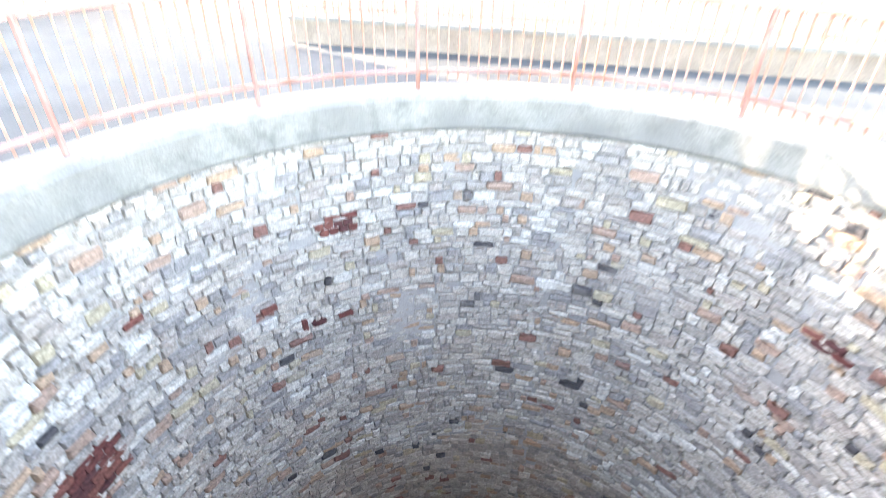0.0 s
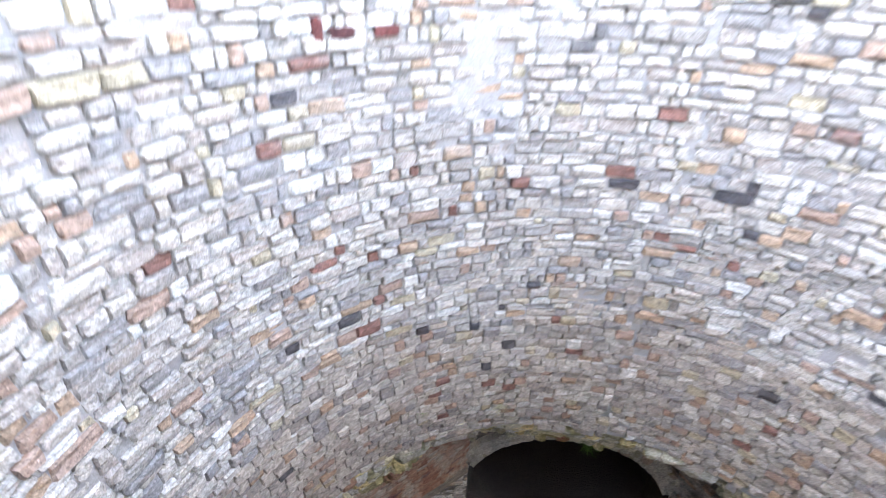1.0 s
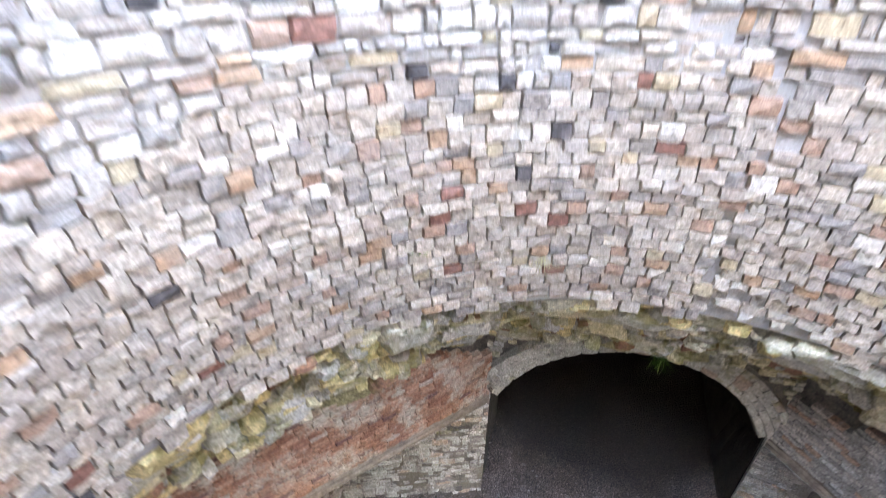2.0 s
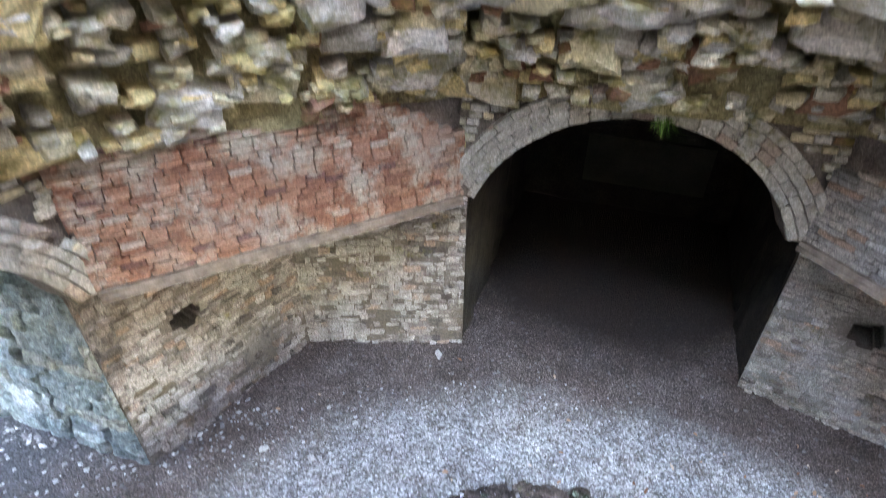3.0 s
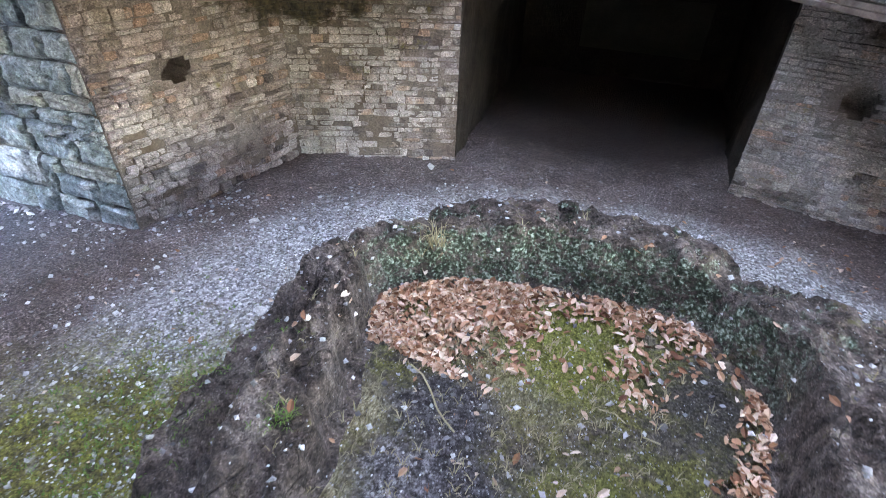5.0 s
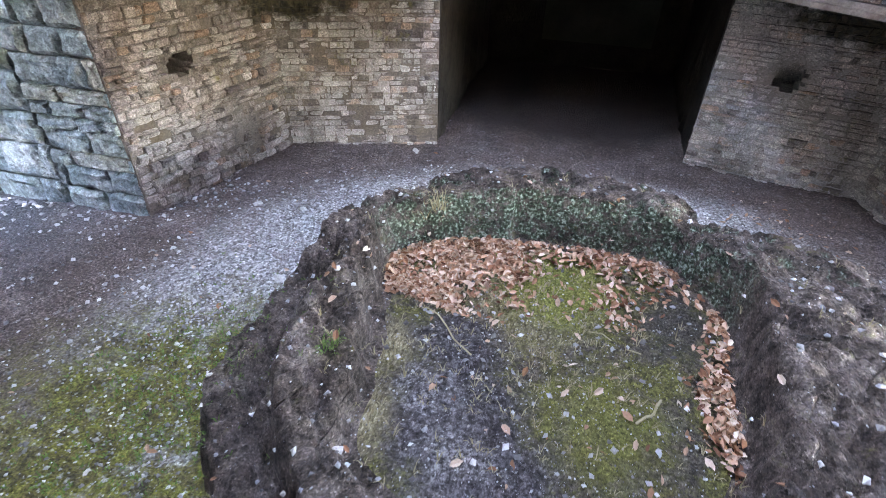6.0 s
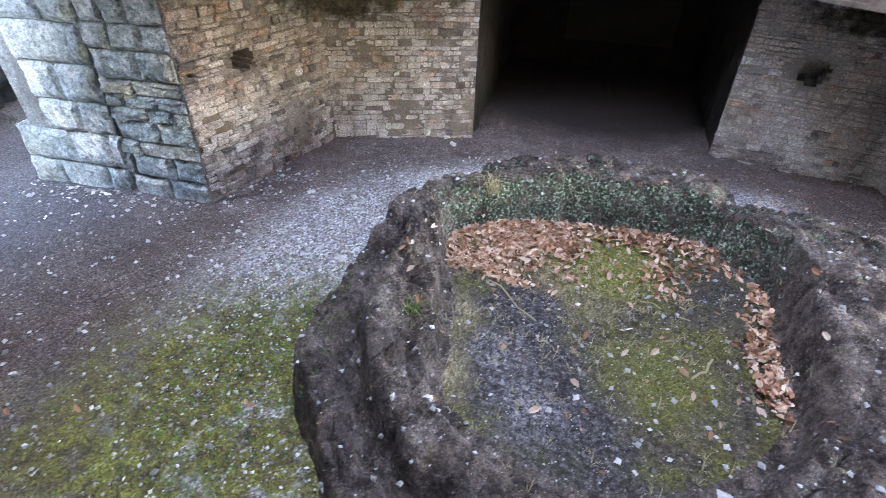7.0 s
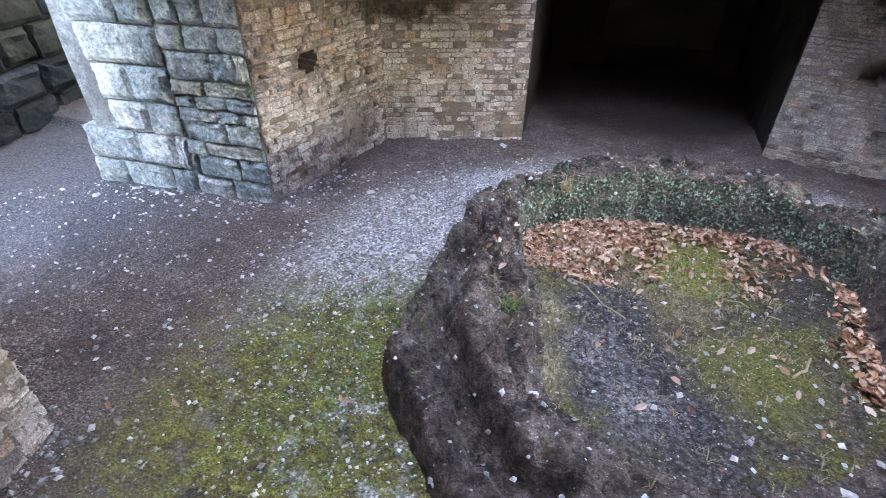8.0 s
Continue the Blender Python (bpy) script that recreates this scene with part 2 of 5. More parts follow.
def floor_material():
    n = Nodes("trodden_earth_gravel_moss", 0.92)
    soil = n.ramp(n.noise(2.2, 7.0, 0.65), [(0.3, (0.078, 0.060, 0.054)), (0.7, (0.155, 0.126, 0.115))])
    grit = n.ramp(n.cells(55.0, out="Color"), [(0.0, 0.55), (0.6, 0.95), (0.9, 1.5), (1.0, 2.6)])
    soil = n.mix(0.7, soil, grit, "MULTIPLY")
    soil = n.mix(0.8, soil, n.ramp(n.noise(38.0, 6.0, 0.8), [(0.38, 0.2), (0.5, 0.9), (0.62, 2.9)]), "MULTIPLY")
    soil = n.mix(n.ramp(n.cells(21.0, out="Color"), [(0.86, 0.0), (0.9, 0.75)]), soil, (0.27, 0.25, 0.245))
    soil = n.mix(n.ramp(n.noise(0.9, 5.0, 0.6), [(0.45, 0.0), (0.65, 0.6)]), soil, n.mix(0.8, (0.075, 0.05, 0.04), grit, "MULTIPLY"))
    gravel = n.ramp(n.cells(34.0, out="Color"), [(0.1, (0.13, 0.128, 0.125)), (0.45, (0.38, 0.38, 0.375)), (0.9, (0.85, 0.85, 0.83))])
    gravel = n.mix(0.6, gravel, n.ramp(n.cells(34.0), [(0.0, 1.2), (0.6, 0.5)]), "MULTIPLY")
    ring = n.math("SUBTRACT", n.disc(-0.1, 0.45, 3.55, 4.5, 0.5), n.disc(-0.1, 0.45, 2.0, 2.5, 0.4))
    ring = n.math("MAXIMUM", ring, n.math("MULTIPLY", n.disc(1.4, 1.8, 2.7, 3.3, 0.4), 0.9))
    # Grey-blue ground colour in a ragged disc over the west yard.
    yard_grey = n.ramp(n.noise(26.0, 7.0, 0.8), [(0.36, (0.02, 0.023, 0.027)), (0.5, (0.062, 0.068, 0.077)), (0.64, (0.15, 0.16, 0.175))])
    soil = n.mix(n.math("MULTIPLY", n.disc(-9.3, 1.2, 2.4, 4.6, 0.8, 1.2), 0.85), soil, yard_grey)
    patchy = n.ramp(n.noise(3.2, 7.0, 0.75), [(0.36, 0.2), (0.55, 1.0)])
    col = n.mix(n.math("MULTIPLY", ring, patchy), soil, gravel)
    # Dark earth in the north tunnel, the tunnel's shade put into the colour.
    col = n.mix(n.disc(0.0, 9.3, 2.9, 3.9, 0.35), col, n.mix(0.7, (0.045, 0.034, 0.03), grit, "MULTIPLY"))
    green = n.ramp(n.noise(6.0, 7.0, 0.75), [(0.36, (0.05, 0.042, 0.028)), (0.48, (0.115, 0.10, 0.035)), (0.58, (0.16, 0.16, 0.035)), (0.72, (0.25, 0.24, 0.06))])
    green = n.mix(n.ramp(n.cells(42.0, out="Color"), [(0.84, 0.0), (0.9, 0.8)]), green, (0.36, 0.36, 0.33))
    green = n.mix(0.9, green, n.ramp(n.noise(30.0, 6.0, 0.8), [(0.36, 0.25), (0.5, 0.95), (0.64, 1.8)]), "MULTIPLY")
    col = n.grit(col, 85.0, 0.35, 2.1, 0.85)
    green = n.grit(green, 95.0, 0.35, 1.9, 0.8)
    moss = n.math("MULTIPLY", n.disc(-2.3, -1.6, 1.5, 2.7, 0.8), n.ramp(n.noise(2.6, 6.0, 0.7), [(0.36, 0.3), (0.46, 1.0)]))
    col = n.mix(moss, col, green)
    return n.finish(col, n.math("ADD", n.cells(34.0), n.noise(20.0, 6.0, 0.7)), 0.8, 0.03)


def hearth_material():
    n = Nodes("lichened_slag_ring", 0.9)
    g = n.math("ADD", n.math("MULTIPLY", n.noise(5.0, 8.0, 0.75), 0.6), n.math("MULTIPLY", n.noise(22.0, 5.0, 0.8), 0.4))
    col = n.ramp(n.noise(3.0, 7.0, 0.7), [(0.32, (0.045, 0.034, 0.028)), (0.5, (0.12, 0.092, 0.078)), (0.72, (0.235, 0.195, 0.175))])
    col = n.mix(1.0, col, n.ramp(g, [(0.38, 0.15), (0.5, 0.85), (0.62, 2.0)]), "MULTIPLY")
    up = n.t.nodes.new("ShaderNodeSeparateXYZ")
    n.t.links.new(n.t.nodes.new("ShaderNodeNewGeometry").outputs["Normal"], up.inputs[0])
    steep = n.ramp(up.outputs[2], [(0.35, 1.0), (0.8, 0.0)])
    y = n.ramp(n.math("MULTIPLY", n.math("SUBTRACT", n.xyz()[1], 0.9), 0.9), [(0.0, 0.0), (0.5, 1.0)])
    lich = n.math("MULTIPLY", n.math("MULTIPLY", steep, y), n.ramp(n.noise(9.0, 8.0, 0.8), [(0.43, 0.0), (0.52, 0.9)]))
    col = n.mix(lich, col, n.ramp(n.noise(30.0), [(0.40, (0.022, 0.036, 0.02)), (0.52, (0.09, 0.135, 0.085)), (0.64, (0.44, 0.54, 0.43))]))
    col = n.grit(col, 80.0, 0.35, 2.2, 0.85)
    moss = n.ramp(n.noise(5.0, 6.0, 0.75), [(0.58, 0.0), (0.70, 0.85)])
    col = n.mix(moss, col, (0.10, 0.095, 0.03))
    warp = n.t.nodes.new("ShaderNodeVectorMath")
    warp.operation = "MULTIPLY_ADD"
    n.put(warp, 0, n.noise(4.5, 5.0, 0.7))
    n.put(warp, 1, (0.5, 0.5, 0.5))
    n.put(warp, 2, n.pos)
    crack = n.ramp(n.cells(2.1, "DISTANCE_TO_EDGE", coord=warp.outputs[0]), [(0.0, 0.0), (0.022, 1.0)])
    crack = n.math("MAXIMUM", crack, n.ramp(n.noise(1.9, 3.0), [(0.46, 1.0), (0.54, 0.0)]))
    col = n.mix(0.75, col, crack, "MULTIPLY")
    return n.finish(col, n.math("ADD", n.math("MULTIPLY", crack, 1.2), n.math("ADD", n.noise(24.0, 6.0, 0.75), n.math("MULTIPLY", n.noise(6.0, 6.0, 0.7), 1.5))), 0.9, 0.06)


def infill_material():
    n = Nodes("mossy_hearth_infill", 0.93)
    soil = n.ramp(n.noise(17.0, 7.0, 0.78), [(0.36, (0.022, 0.018, 0.015)), (0.5, (0.085, 0.07, 0.055)), (0.66, (0.24, 0.205, 0.165))])
    moss = n.ramp(n.noise(26.0, 7.0, 0.76), [(0.34, (0.03, 0.03, 0.012)), (0.48, (0.105, 0.10, 0.03)), (0.64, (0.25, 0.24, 0.07))])
    base = n.mix(n.ramp(n.noise(3.4, 7.0, 0.72), [(0.44, 0.0), (0.56, 0.95)]), soil, moss)
    straw = n.ramp(n.noise(34.0, 7.0, 0.8, stretch=(1.0, 0.35, 1.0)), [(0.38, (0.07, 0.055, 0.03)), (0.5, (0.24, 0.20, 0.11)), (0.63, (0.50, 0.44, 0.30))])
    strawy = n.math("MAXIMUM", n.disc(-0.98, -0.1, 0.12, 0.42, 0.3, 2.6), n.disc(-0.86, -0.85, 0.14, 0.42, 0.3, 2.6))
    strawy = n.math("MAXIMUM", strawy, n.math("MULTIPLY", n.disc(0.1, 0.75, 0.2, 0.75, 0.5, 2.2), 0.75))
    base = n.mix(strawy, base, straw)
    bright = n.ramp(n.noise(30.0, 7.0, 0.75), [(0.34, (0.06, 0.066, 0.012)), (0.5, (0.17, 0.175, 0.04)), (0.68, (0.33, 0.33, 0.10))])
    base = n.mix(n.disc(0.46, 1.2, 0.4, 0.85, 0.4, 2.4), base, bright)
    base = n.mix(n.math("MULTIPLY", n.disc(0.95, -0.35, 0.15, 0.7, 0.5, 2.8), 0.7), base, bright)
    dark = n.ramp(n.noise(40.0, 7.0, 0.8), [(0.38, (0.012, 0.011, 0.010)), (0.5, (0.05, 0.044, 0.038)), (0.64, (0.17, 0.15, 0.125))])
    base = n.mix(n.math("MULTIPLY", n.disc(1.58, 1.0, 0.22, 0.6, 0.4, 2.6), 0.85), base, dark)
    slag = n.ramp(n.noise(21.0, 7.0, 0.8), [(0.38, (0.016, 0.014, 0.015)), (0.5, (0.06, 0.052, 0.054)), (0.62, (0.20, 0.185, 0.19))])
    pale = n.ramp(n.noise(19.0, 7.0, 0.82), [(0.40, (0.02, 0.018, 0.02)), (0.49, (0.12, 0.11, 0.115)), (0.60, (0.46, 0.44, 0.45))])
    strip = n.math("MAXIMUM", n.disc(-0.34, 0.1, 0.28, 0.55, 0.35, 2.2), n.disc(-0.15, -0.7, 0.44, 0.72, 0.35, 2.2))
    strip = n.math("MAXIMUM", strip, n.disc(0.25, -1.05, 0.25, 0.6, 0.4, 2.2))
    base = n.mix(strip, base, slag)
    light = n.math("MAXIMUM", n.disc(-0.42, -0.45, 0.08, 0.34, 0.5, 4.0), n.disc(-0.05, -1.0, 0.10, 0.38, 0.5, 4.0))
    base = n.mix(n.math("MULTIPLY", light, 0.85), base, pale)
    south = n.math("MULTIPLY", n.disc(0.35, -2.3, 0.75, 1.25, 0.5, 2.2), 0.9)
    col = n.mix(south, base, slag)
    col = n.grit(col, 85.0, 0.35, 2.1, 0.85)
    col = n.mix(n.ramp(n.cells(58.0, out="Color"), [(0.93, 0.0), (0.96, 0.8)]), col, (0.42, 0.39, 0.33))
    return n.finish(col, n.math("ADD", n.noise(38.0, 7.0, 0.78), n.math("MULTIPLY", n.noise(9.0, 6.0, 0.7), 1.4)), 1.0, 0.045)


def leaf_material(name, stops):
    n = Nodes(name, 0.7)
    col = n.ramp(n.each("island"), stops)
    return n.finish(n.mix(0.5, col, n.ramp(n.noise(60.0), [(0.3, 0.6), (0.7, 1.2)]), "MULTIPLY"))


FLOOR, HEARTH, INFILL = floor_material(), hearth_material(), infill_material()
LEAF = leaf_material("dry_beech_leaves", [(0.0, (0.13, 0.055, 0.03)), (0.2, (0.32, 0.15, 0.08)), (0.6, (0.5, 0.31, 0.21)), (1.0, (0.66, 0.53, 0.42))])
PEBBLE = leaf_material("loose_gravel", [(0.0, (0.10, 0.095, 0.095)), (0.35, (0.24, 0.235, 0.235)), (0.75, (0.44, 0.435, 0.43)), (1.0, (0.66, 0.65, 0.63))])
GREEN = leaf_material("green_weeds", [(0.0, (0.05, 0.13, 0.02)), (1.0, (0.16, 0.24, 0.06))])
STRAW = leaf_material("dead_grass", [(0.0, (0.26, 0.21, 0.11)), (1.0, (0.42, 0.36, 0.22))])


# ---------------------------------------------------------------- building tools
def mesh_of(name, verts, faces, mat, smooth=False):
    me = bpy.data.meshes.new(name)
    me.from_pydata([tuple(v) for v in verts], [], [tuple(f) for f in faces])
    me.materials.append(mat)
    if smooth:
        me.polygons.foreach_set("use_smooth", [True] * len(me.polygons))
    me.update()
    return me


def solid(name, verts, faces, mat, parent=None, label="", category="", kind="", smooth=False, flip_fix=True):
    me = mesh_of(name, verts, faces, mat, smooth)
    if flip_fix:
        bm = bmesh.new()
        bm.from_mesh(me)
        bmesh.ops.recalc_face_normals(bm, faces=bm.faces)
        bm.to_mesh(me)
        bm.free()
    ob = new(name, me)
    ob.parent = parent
    return tagged(ob, label, category, "", kind)


def prism(outline, z0, z1):
    """A closed upright prism over a plan outline."""
    k = len(outline)
    v = [(x, y, z0) for x, y in outline] + [(x, y, z1) for x, y in outline]
    f = [tuple(range(k - 1, -1, -1)), tuple(range(k, 2 * k))] + [(i, (i + 1) % k, k + (i + 1) % k, k + i) for i in range(k)]
    return v, f


def bar(a, b, r, sides=6):
    a, b = Vector(a), Vector(b)
    d = (b - a).normalized()
    u = d.orthogonal().normalized()
    w = d.cross(u)
    ring = [u * math.cos(2 * math.pi * i / sides) * r + w * math.sin(2 * math.pi * i / sides) * r for i in range(sides)]
    v = [a + q for q in ring] + [b + q for q in ring]
    f = [tuple(range(sides))[::-1], tuple(range(sides, 2 * sides))] + [(i, (i + 1) % sides, sides + (i + 1) % sides, sides + i) for i in range(sides)]
    return v, f


RNG = random.Random(7)


def unit_stone(rng, rough=0.12, bevel=0.12):
    """A stone in a unit box: x along, z up, its face towards +y, with worn edges and a bulged front."""
    b = bevel
    j = lambda a: rng.uniform(-a, a)
    v = []
    for (x, z) in ((-0.5, -0.5), (0.5, -0.5), (0.5, 0.5), (-0.5, 0.5)):
        v.append((x, -0.5, z))
    edge = [(x + j(rough) * 0.5, 0.30 + j(0.05), z + j(rough) * 0.5) for (x, z) in ((-0.49, -0.47), (0.49, -0.47), (0.49, 0.47), (-0.49, 0.47))]
    mid = [(j(rough), 0.34 + j(0.05), -0.5 + j(rough) * 0.3), (0.5 + j(rough) * 0.3, 0.34, j(rough)), (j(rough), 0.34, 0.5 + j(rough) * 0.3), (-0.5 + j(rough) * 0.3, 0.34, j(rough))]
    v += [edge[0], mid[0], edge[1], mid[1], edge[2], mid[2], edge[3], mid[3]]
    v += [(x * (1 - b) + j(0.05), 0.5 + j(0.09), z * (1 - 1.6 * b) + j(0.05)) for (x, _, z) in v[4:12]]
    v.append((j(0.15), 0.56 + j(0.1), j(0.15)))
    f = []
    for i in range(4):
        k = 4 + 2 * i
        f += [(i, (i + 1) % 4, 4 + (2 * i + 2) % 8, k + 1), (i, k + 1, k)]
    for i in range(8):
        n = (i + 1) % 8
        f += [(4 + i, 4 + n, 12 + n, 12 + i), (12 + i, 12 + n, 20)]
    return v, f


SHAPES = [unit_stone(RNG) for _ in range(14)]
SHAPE_V = [np.array(v) for v, _ in SHAPES]
SHAPE_F = SHAPES[0][1]
BLOCKY = [unit_stone(RNG, 0.03, 0.03) for _ in range(10)]
BLOCKY_V = [np.array(v) for v, _ in BLOCKY]
MIXED_V = [np.array(unit_stone(RNG, q, 0.05 + q * 0.35)[0]) for q in (0.06, 0.06, 0.08, 0.1, 0.12, 0.14, 0.16, 0.18, 0.2, 0.1, 0.08, 0.12)]
PIER_V = [np.array(unit_stone(RNG, q, 0.06 + q * 0.3)[0]) for q in (0.08, 0.12, 0.16, 0.2, 0.24, 0.28, 0.32, 0.16, 0.2, 0.26)]
WILD = [unit_stone(RNG, 0.3, 0.2) for _ in range(12)]
WILD_V = [np.array(v) for v, _ in WILD]


def rock_faced(rng, amp=0.16, nx=8, nz=6):
    """A quarry-faced block in a unit box: a broken, uneven front with chipped arrises."""
    seed = rng.uniform(0, 50)
    v, f = [(-0.5, -0.5, -0.5), (0.5, -0.5, -0.5), (0.5, -0.5, 0.5), (-0.5, -0.5, 0.5)], []
    for i in range(nx + 1):
        for j in range(nz + 1):
            x, z = i / nx - 0.5, j / nz - 0.5
            edge = min(0.5 - abs(x), 0.5 - abs(z)) * 2
            y = 0.36 + amp * (noise.fractal(Vector((x * 2.2 + seed, z * 2.2, seed)), 1.0, 2.0, 4)) + (0.1 * min(1.0, edge * 4))
            w = 0.03 * noise.noise(Vector((x * 3 + seed, z * 3, 9.0)))
            v.append((x * 0.99 + w, y if edge > 0.001 else y - 0.1, z * 0.98 + w))
    g = lambda i, j: 4 + i * (nz + 1) + j
    f += [(g(i, j), g(i + 1, j), g(i + 1, j + 1), g(i, j + 1)) for i in range(nx) for j in range(nz)]
    f += [tuple([0, 1] + [g(i, 0) for i in range(nx, -1, -1)]), tuple([1, 2] + [g(nx, j) for j in range(nz, -1, -1)]),
          tuple([2, 3] + [g(i, nz) for i in range(nx + 1)]), tuple([3, 0] + [g(0, j) for j in range(nz + 1)])]
    return v, f


ROCKY = [rock_faced(RNG) for _ in range(12)]
ROCKY_V, ROCKY_F = [np.array(v) for v, _ in ROCKY], ROCKY[0][1]
LOW_V = [np.array(unit_stone(RNG, q, 0.05)[0]) for q in (0.04, 0.05, 0.06, 0.07, 0.08, 0.1, 0.05, 0.06)]


class Pieces:
    """Lays pieces on a wall: those that are picked out become objects of their own, the rest one joined mesh."""

    def __init__(self, name, mats, parent, shapes=SHAPE_V, label="", faces=SHAPE_F):
        self.faces = faces
        self.name, self.mats, self.parent, self.shapes, self.label = name, mats, parent, shapes, label
        self.v, self.f, self.k, self.single = [], [], 0, []
        self.meshes = []

    def lay(self, at, along, out, size, single=False, up=None):
        """size: length, depth, height. at: the middle of the piece's back-to-front box."""
        i = RNG.randrange(len(self.shapes))
        along, out = Vector(along).normalized(), Vector(out).normalized()
        up = Vector(up) if up else along.cross(out)
        if up.z < 0 and abs(up.z) > 0.2:
            along, up = -along, -up
        m = Matrix((along * size[0], out * size[1], up * size[2])).transposed().to_4x4()
        m.translation = Vector(at)
        if single:
            self.single.append((i, m))
        else:
            a = np.array(m.to_3x3())
            self.v.append(self.shapes[i] @ a.T + np.array(at))
            self.f += [tuple(i + self.k for i in q) for q in self.faces]
            self.k += len(self.shapes[i])

    def done(self):
        for i, v in enumerate(self.shapes):
            self.meshes.append(mesh_of(self.name, v, self.faces, self.mats["object"]))
        for i, m in self.single:
            ob = new(self.name, self.meshes[i])
            ob.parent = self.parent
            ob.matrix_basis = m
        if self.v:
            ob = new(self.name + "_field", mesh_of(self.name + "_field", np.concatenate(self.v), self.f, self.mats["island"]))
            ob.parent = self.parent
            tagged(ob, self.label, "", "", "stuff")


def coursed(pieces, a, b, z0, z1, course, length, depth=0.12, proud=0.03, inside=None, single=None, gap=0.012, lean=0.0, loss=0.0, bury=0.0):
    """Courses along the plan line a-b. The face looks to the right of a-b. inside(s, z): is there wall?  single(s, z): an object of its own?"""
    a, b = Vector((*a, 0)), Vector((*b, 0))
    d = (b - a)
    run = d.length
    d.normalize()
    out = Vector((d.y, -d.x, 0))
    z = z0
    while z < z1 - 0.02:
        h = min(RNG.uniform(*course), z1 - z)
        s = -RNG.uniform(0, length[0])
        while s < run:
            w = RNG.uniform(*length)
            s0, s1 = max(s, 0), min(s + w, run)
            s += w
            if s1 - s0 < 0.05:
                continue
            mid, zc = (s0 + s1) / 2, z + h / 2
            if (inside and not inside(mid, zc, (s1 - s0) / 2, h / 2)) or RNG.random() < loss:
                continue
            p = RNG.uniform(0.1, 1.0) * proud - (0.035 if bury and (fractal(mid, zc, a.x, 1.4) > 0.34 or RNG.random() < bury) else 0.0)
            at = a + d * mid + out * (p - depth / 2 + lean * (zc - z0)) + Vector((0, 0, zc))
            tilt = RNG.uniform(-0.012, 0.012)
            pieces.lay(at, d + Vector((0, 0, tilt)), out + Vector((RNG.uniform(-0.03, 0.03), RNG.uniform(-0.03, 0.03), 0)),
                       (s1 - s0 - gap, depth, h - gap), bool(single and single(mid, zc)))
        z += h


def fractal(x, y, z=0.0, scale=1.0, octaves=4):
    return noise.fractal(Vector((x * scale, y * scale, z * scale)), 1.0, 2.0, octaves)


def empty(name, label, category, kind="", at=(0, 0, 0)):
    ob = new(name)
    ob.location = at
    return tagged(ob, label, category, "", kind)


# ---------------------------------------------------------------- plan
R_SHAFT, Z_SHAFT, Z_RIM = 4.07, 5.85, 14.5
NORTH = ((-2.2, 5.2), (2.1, 5.6))
OCT = [(-2.2, 5.2), (2.1, 5.6), (5.05, 2.15), (5.05, -2.2), (2.2, -5.2), (-2.2, -5.2), (-5.05, -2.2), (-4.97, 1.85)]
Z_SPRING, Z_BEAM, Z_OCT = 2.9, 2.85, 4.55


# ---------------------------------------------------------------- ground
def build_ground():
    fine = np.concatenate([[-2000, -300, -60, -24, -18, -15.5], np.arange(-14.4, -6.2, 0.2), np.arange(-6.2, 6.3, 0.07), np.arange(6.4, 12.5, 0.3), [16, 24, 60, 300, 2000]])
    ys = np.concatenate([[-2000, -300, -60, -24, -14, -9], np.arange(-6.2, 6.3, 0.07), np.arange(6.4, 12.5, 0.25), [16, 24, 60, 300, 2000]])
    v, f = [], []
    for y in ys:
        for x in fine:
            near = abs(x) < 16 and abs(y) < 13
            h = (0.05 * fractal(x, y, 3, 0.7) + 0.022 * fractal(x, y, 9, 3.5) + 0.012 * fractal(x, y, 5, 11, 2)) if near else 0.0
            r = math.hypot(x, y)
            h += 0.12 * max(0, (r - 4.6)) / 2.5 if 4.6 < r < 7.1 and near and y > 3 else 0
            h += 0.12 if r >= 7.1 and near and y > 3 else 0
            v.append((x, y, h))
    n = len(fine)
    f = [(j * n + i, j * n + i + 1, (j + 1) * n + i + 1, (j + 1) * n + i) for j in range(len(ys) - 1) for i in range(n - 1)]
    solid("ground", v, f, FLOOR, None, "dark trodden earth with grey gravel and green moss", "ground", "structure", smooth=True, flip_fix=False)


build_ground()


# ---------------------------------------------------------------- shaft of the furnace stack
shaft = empty("wall_shaft", "tall round shaft lined with pale mixed rubble stones", "wall", "structure")


def ring_wall(name, profile, mat, parent, label="", seg=128, wobble=0.0):
    """A wall of revolution from a closed (radius, z) profile."""
    v, f, k = [], [], len(profile)
    for i in range(seg):
        a = 2 * math.pi * i / seg
        for r, z in profile:
            q = r + wobble * fractal(math.cos(a) * 4, math.sin(a) * 4, z, 1.3)
            v.append((q * math.sin(a), q * math.cos(a), z))
    for i in range(seg):
        n = (i + 1) % seg
        for j in range(k):
            m = (j + 1) % k
            f.append((i * k + j, i * k + m, n * k + m, n * k + j))
    return solid(name, v, f, mat, parent, label, smooth=False)


zs = np.linspace(Z_SHAFT + 0.02, Z_RIM, 60)
ring_wall("mortar_bed", [((4.118 if z < 8.2 else 4.096) + max(0.0, 7.2 - z) * 0.12, z) for z in zs] + [(4.9, Z_RIM), (4.9, Z_SHAFT + 0.02)], MORTAR, shaft, "grey lime mortar between the stones", 160, 0.02)

shaft_pieces = Pieces("stone", SHAFT_STONE, shaft, MIXED_V, label="mixed grey, buff and orange rubble stones")


low_pieces = Pieces("stone", LOW_STONE, shaft, LOW_V, label="grey and purple-grey rubble stones with open joints")


